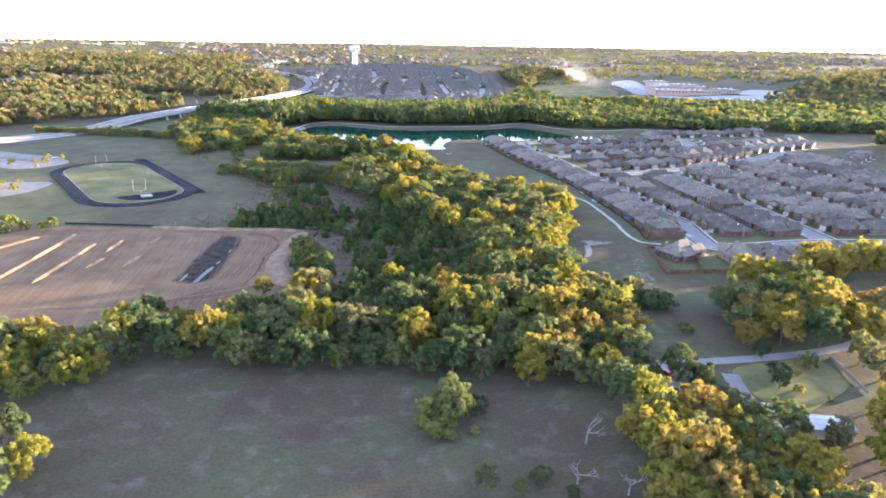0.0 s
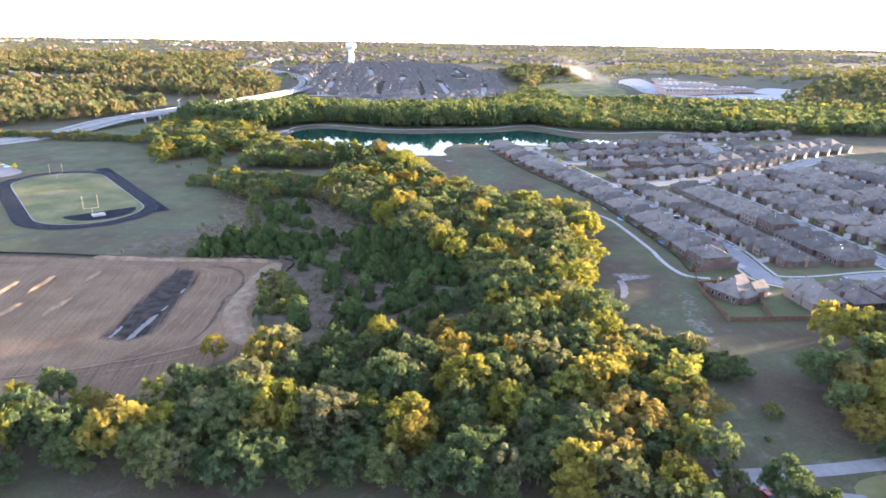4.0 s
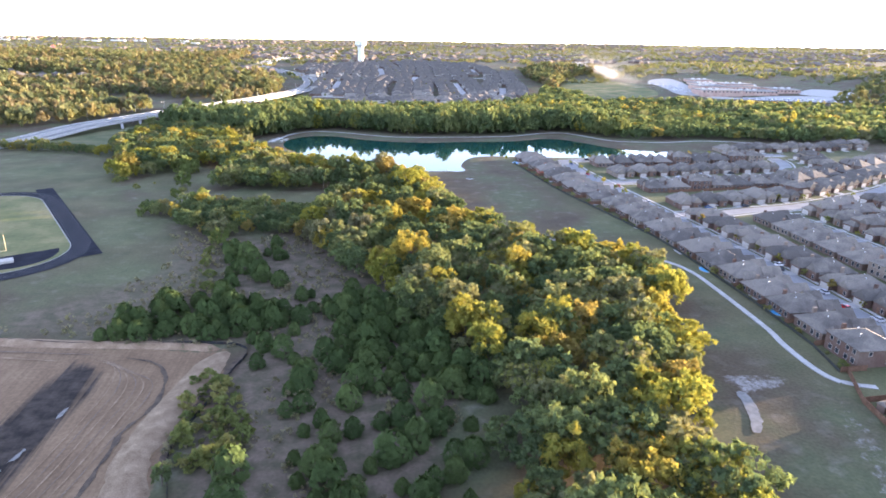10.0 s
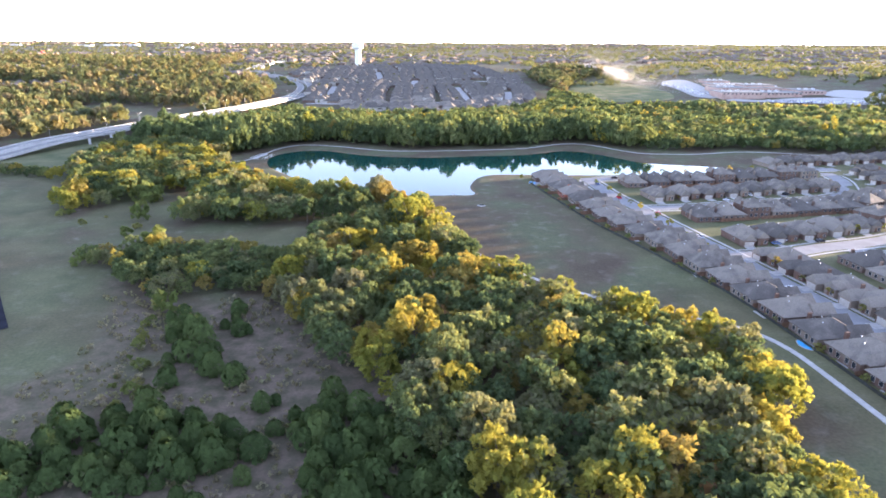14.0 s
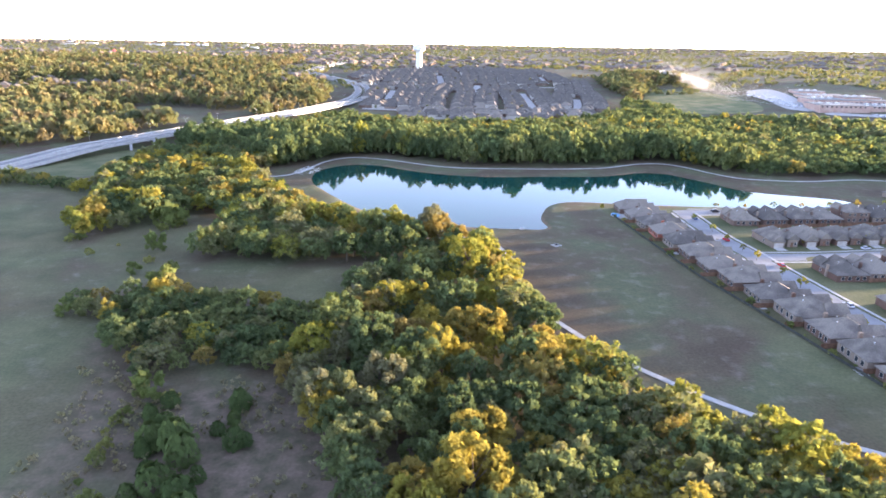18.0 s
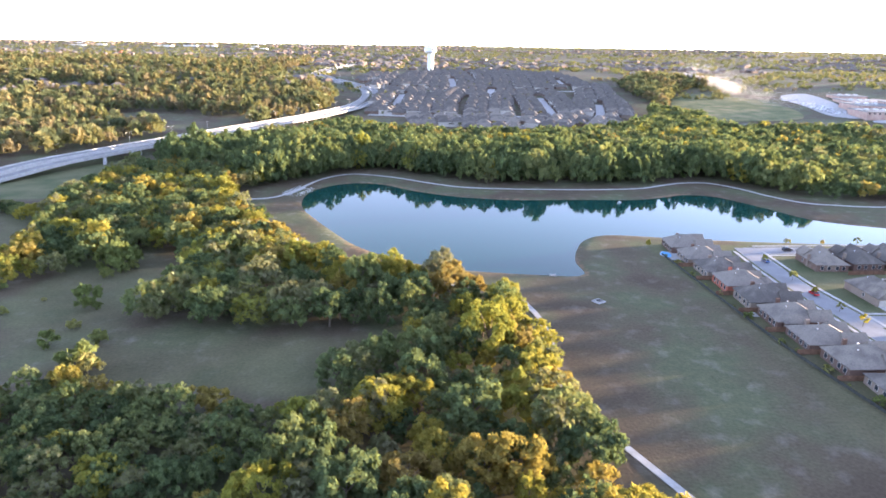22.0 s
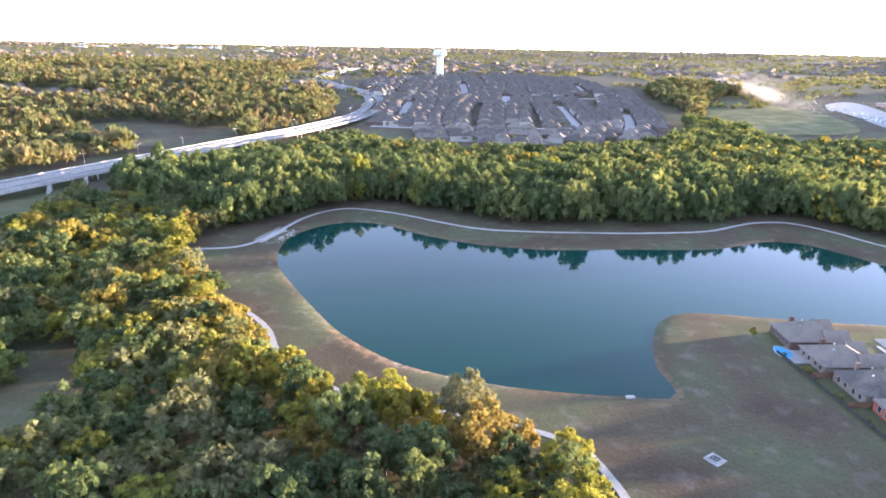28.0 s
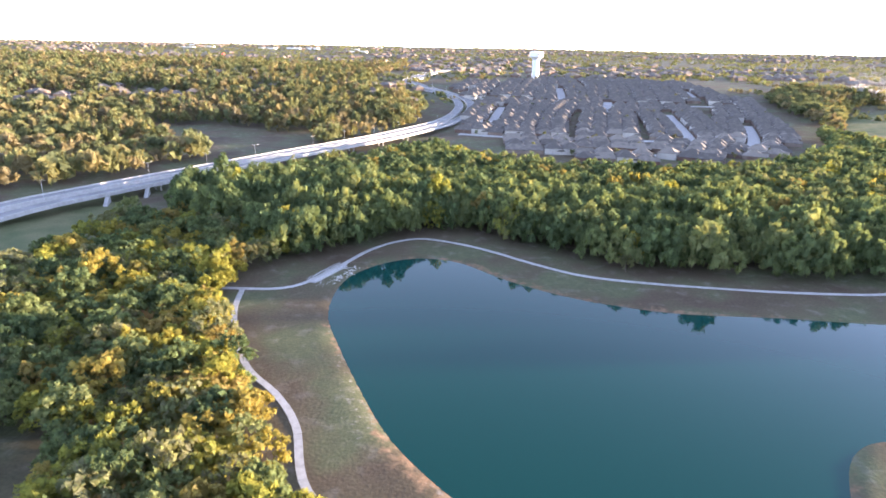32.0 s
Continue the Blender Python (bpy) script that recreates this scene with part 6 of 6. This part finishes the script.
# ---- highway, tower, school, smoke ----
def build_highway():
    c = curve(ROAD, 34)
    t = np.gradient(c, axis=0)
    nrm = np.stack([-t[:, 1], t[:, 0]], 1) / np.hypot(t[:, 0], t[:, 1])[:, None]
    top = lambda x, y: height(x, y) + 1.0 + 4.5 * smooth((y - 690) / 90) * smooth((1240 - y) / 150)
    for off in (-13.2, -2.9, 2.9, 13.2):
        ribbon("parapet", c + nrm * off, 0.5, 0, M_CONCRETE, 2.2, "pale concrete parapet of the highway", "parapet", 17, zs=lambda x, y: top(x, y) + 0.9)
    e = empty("viaduct_piers", -262, 850, 0)
    tagged(e, "round concrete piers under the highway", "piers")
    lamps = []
    for (x, y), (nx, ny) in zip(c, nrm):
        z = float(top(np.array(x), np.array(y)))
        if 800 < y < 1120:
            for off in (-10, -5, 5, 10):
                q = Shape().tube((0, 0, 0), (0, 0, z - 0.2), 0.6, 0.6, 8).make("pier", M_CONCRETE, e)
                q.matrix_world = pose(x + nx * off, y + ny * off, 0)
        if 760 < y < 1500:
            lamps.append((x, y, z))
    for x, y, rz in ((-226, 822, 22), (-236, 799, 22)):
        w = empty("abutment", x, y, 0, rz)
        tagged(w, "pale sloping concrete abutment of the viaduct", "abutment")
        Shape().add([(-1, -8, -1), (1, -8, -1), (1, 2, -1), (-1, 2, -1), (-1, -8, 0.3), (1, -8, 0.3), (1, 2, 5.4), (-1, 2, 5.4)], [(0, 3, 2, 1), (4, 5, 6, 7), (0, 1, 5, 4), (1, 2, 6, 5), (2, 3, 7, 6), (3, 0, 4, 7)]).make("wall", M_CONCRETE, w)
    proto = None
    for x, y, z in lamps:
        if proto is None:
            proto = new("street_lamp")
            tagged(proto, "tall steel street lamp in the highway's median", "street lamp", "highway lamps")
            Shape().tube((0, 0, 0), (0, 0, 11), 0.1, 0.05, 6).make("pole", M_STEEL, proto)
            for s in (-1, 1):
                arm = Shape().tube((0, 0, 10.8), (s * 2.4, 0, 11.4), 0.04, 0.035, 5).make("arm", M_STEEL, proto)
                Shape().box(s * 2.4 - 0.3, s * 2.4 + 0.3, -0.12, 0.12, 11.35, 11.45).make("lamp_head", M_STEEL, arm)
            proto.matrix_world = pose(x, y, z)
        else:
            copy_thing(proto, pose(x, y, z, 0, 0, 55))


def lathe(rings, n=32):
    v = [(r * math.cos(2 * math.pi * k / n), r * math.sin(2 * math.pi * k / n), z) for r, z in rings for k in range(n)]
    f = [(i * n + k, i * n + (k + 1) % n, (i + 1) * n + (k + 1) % n, (i + 1) * n + k) for i in range(len(rings) - 1) for k in range(n)]
    return v, f + [tuple(range((len(rings) - 1) * n, len(rings) * n))]


def build_far_things():
    bz = float(height(12, 1740))
    e = empty("water_tower", 12, 1740, bz)
    tagged(e, "white concrete water tower with a wide tank", "water tower")
    v, f = lathe([(7.6, -3), (7.0, 8), (6.6, 22), (6.8, 34), (8.2, 37)], 24)
    v = [(x * (1.0 + 0.03 * ((i % 24) % 2)), y * (1.0 + 0.03 * ((i % 24) % 2)), z) for i, (x, y, z) in enumerate(v)]
    mesh_object("shaft", v, f, M_WHITE, parent=e)
    v, f = lathe([(8.2, 37), (12.6, 39.5), (13.2, 41), (13.2, 47.5), (12.8, 48.4), (6, 50), (0.5, 50.5)])
    mesh_object("tank", v, f, M_WHITE, parent=e)
    ring = Shape()
    for k in range(24):
        a, b = 2 * math.pi * k / 24, 2 * math.pi * (k + 1) / 24
        ring.tube((12.6 * math.cos(a), 12.6 * math.sin(a), 49.6), (12.6 * math.cos(b), 12.6 * math.sin(b), 49.6), 0.12, 0.12, 4)
    ring.make("rail", M_STEEL, e)
    for a in (-1.7, 0.4):
        Shape().box(-3.4, 3.4, -13.35, -13.22, 43.2, 45.2).make("painted_mark", M_SHINGLE, e).matrix_local = pose(0, 0, 0, 0, 0, math.degrees(a))
    # red tank far off
    e = empty("water_tank", -1060, 2640, float(height(-1060, 2640)) - 30)
    tagged(e, "small round red water tank on a stem", "water tank")
    v, f = lathe([(2.0, 0), (1.6, 18), (5, 22), (8, 27), (8, 30), (5, 35), (0.5, 37)], 16)
    mesh_object("tank", v, f, M_REDTANK, parent=e)
    # school with its lots
    z = float(height(630, 1180))
    e = empty("school_building", 630, 1180, z, -8)
    tagged(e, "large low brick school with pale flat roofs", "school")
    for n, (x0, x1, y0, y1, h) in enumerate(((-78, -14, -100, -52, 3), (-14, 46, -92, -44, 2), (52, 92, -74, -24, 4), (-62, 40, -46, 6, 6), (-40, 26, 12, 74, 6), (-30, 10, 78, 118, 9), (-14, 34, -30, 4, 9), (32, 62, 10, 44, 3))):
        w = Shape().box(x0, x1, y0, y1, -14, h).make("wall", M_PALEBRICK, e)
        Shape().box(x0 - 0.4, x1 + 0.4, y0 - 0.4, y1 + 0.4, h, h + 0.9).make("roof", M_LOT, e)
        for k in range(int((x1 - x0) / 6)):
            window(w, x0 + 3 + 6 * k, y0 - 0.01, h * 0.5, 2.4, 1.8, -90)
        for k in range(3):
            Shape().box(x0 + 8 + 11 * k, x0 + 12 + 11 * k, (y0 + y1) / 2 - 3, (y0 + y1) / 2 + 2, h + 0.9, h + 2.6).make("roof_unit", M_STEEL, e)
    for pts in ([(536, 1072), (590, 1040), (690, 985), (725, 1000), (712, 1050), (650, 1072), (590, 1066), (556, 1088)], [(516, 1120), (528, 1200), (545, 1300), (600, 1330), (590, 1240), (560, 1160), (544, 1100)], [(700, 1080), (760, 1130), (790, 1080), (750, 1020)]):
        c = curve(pts, 12, True)
        tagged(mesh_object("parking_lot", [(x, y, float(height(x, y)) + 0.8) for x, y in c], [tuple(range(len(c)))], M_CONCRETE), "pale paved parking lot beside the school", "parking lot", kind="structure")
    v, f = [], []
    r = random.Random(5)
    for k in range(260):
        x, y = ((lambda u: (590 + 115 * u, 1048 - 52 * u + r.choice((-12, 0, 12))))(r.random())) if k % 3 else (r.uniform(528, 552), r.uniform(1130, 1270))
        zz = float(height(x, y)) + 0.8
        b, g = box_verts(x - 1.1, x + 1.1, y - 2.2, y + 2.2, zz, zz + 1.5)
        n = len(v)
        v += b
        f += [tuple(j + n for j in q) for q in g]
    tagged(mesh_object("parked_vehicles", v, f, M_CARS), "rows of parked vehicles beside the school", "vehicles", kind="stuff")
    sheet("field", FIELD_NE, 6.0, M_TURF, "green field by the distant woods", "field", 15)
    fld = bpy.data.objects["field"]
    for vert in fld.data.vertices:
        vert.co.z = float(height(vert.co.x, vert.co.y)) + 0.6


def build_smoke():
    """A plume of dust drifting over a field: countless pale flakes, crowded in the core, sparse in the veil."""
    r = np.random.default_rng(8)
    e = empty("smoke_plume", 478, 1500, 0)
    tagged(e, "drifting pale plume of dust over a field", "smoke")
    way = curve([(478, 1500), (490, 1440), (490, 1370), (480, 1300), (488, 1235), (530, 1180), (620, 1130)], 5)
    seg = np.linspace(0, 1, len(way))
    for name, n, lo, hi, r0, r1, up, size in (("core", 15000, 0.0, 0.40, 5.0, 13.0, 13.0, 0.5), ("veil", 7000, 0.2, 0.8, 8.0, 26.0, 13.0, 0.32), ("haze", 5000, 0.0, 0.55, 18.0, 34.0, 30.0, 0.28)):
        f = lo + (hi - lo) * r.random(n) ** (1.5 if name == "core" else 1.1)
        c = np.stack([np.interp(f, seg, way[:, 0]), np.interp(f, seg, way[:, 1])], 1)
        g = (f - lo) / (hi - lo)
        rad = r0 + (r1 - r0) * g
        lump = 1 + 0.5 * np.sin(f * 70) * np.sin(f * 31 + 1)
        p = np.stack([c[:, 0] + r.normal(size=n) * rad * 0.55 * lump, c[:, 1] + r.normal(size=n) * rad * 0.55, height(c[:, 0], c[:, 1]) + np.maximum(1.0, up * (1 - 0.35 * g) + r.normal(size=n) * rad * 0.33 * lump)], 1) - np.array([478, 1500, 0])
        u, v = r.normal(size=(n, 3)), r.normal(size=(n, 3))
        u /= np.linalg.norm(u, axis=1)[:, None]
        v -= u * (u * v).sum(1)[:, None]
        v /= np.linalg.norm(v, axis=1)[:, None]
        s = size * (0.5 + r.random(n))[:, None]
        ob = new(name, leaf_mesh(name, np.stack([p + u * s, p - u * s * 0.5 + v * s * 0.85, p - u * s * 0.5 - v * s * 0.85], 1).reshape(-1, 3), M_DUST))
        ob.parent = e


build_cars()
build_yards()
build_culvert()
build_sports()
build_earthworks()
build_farmyard()
build_highway()
build_far_things()
build_smoke()
build_paths()
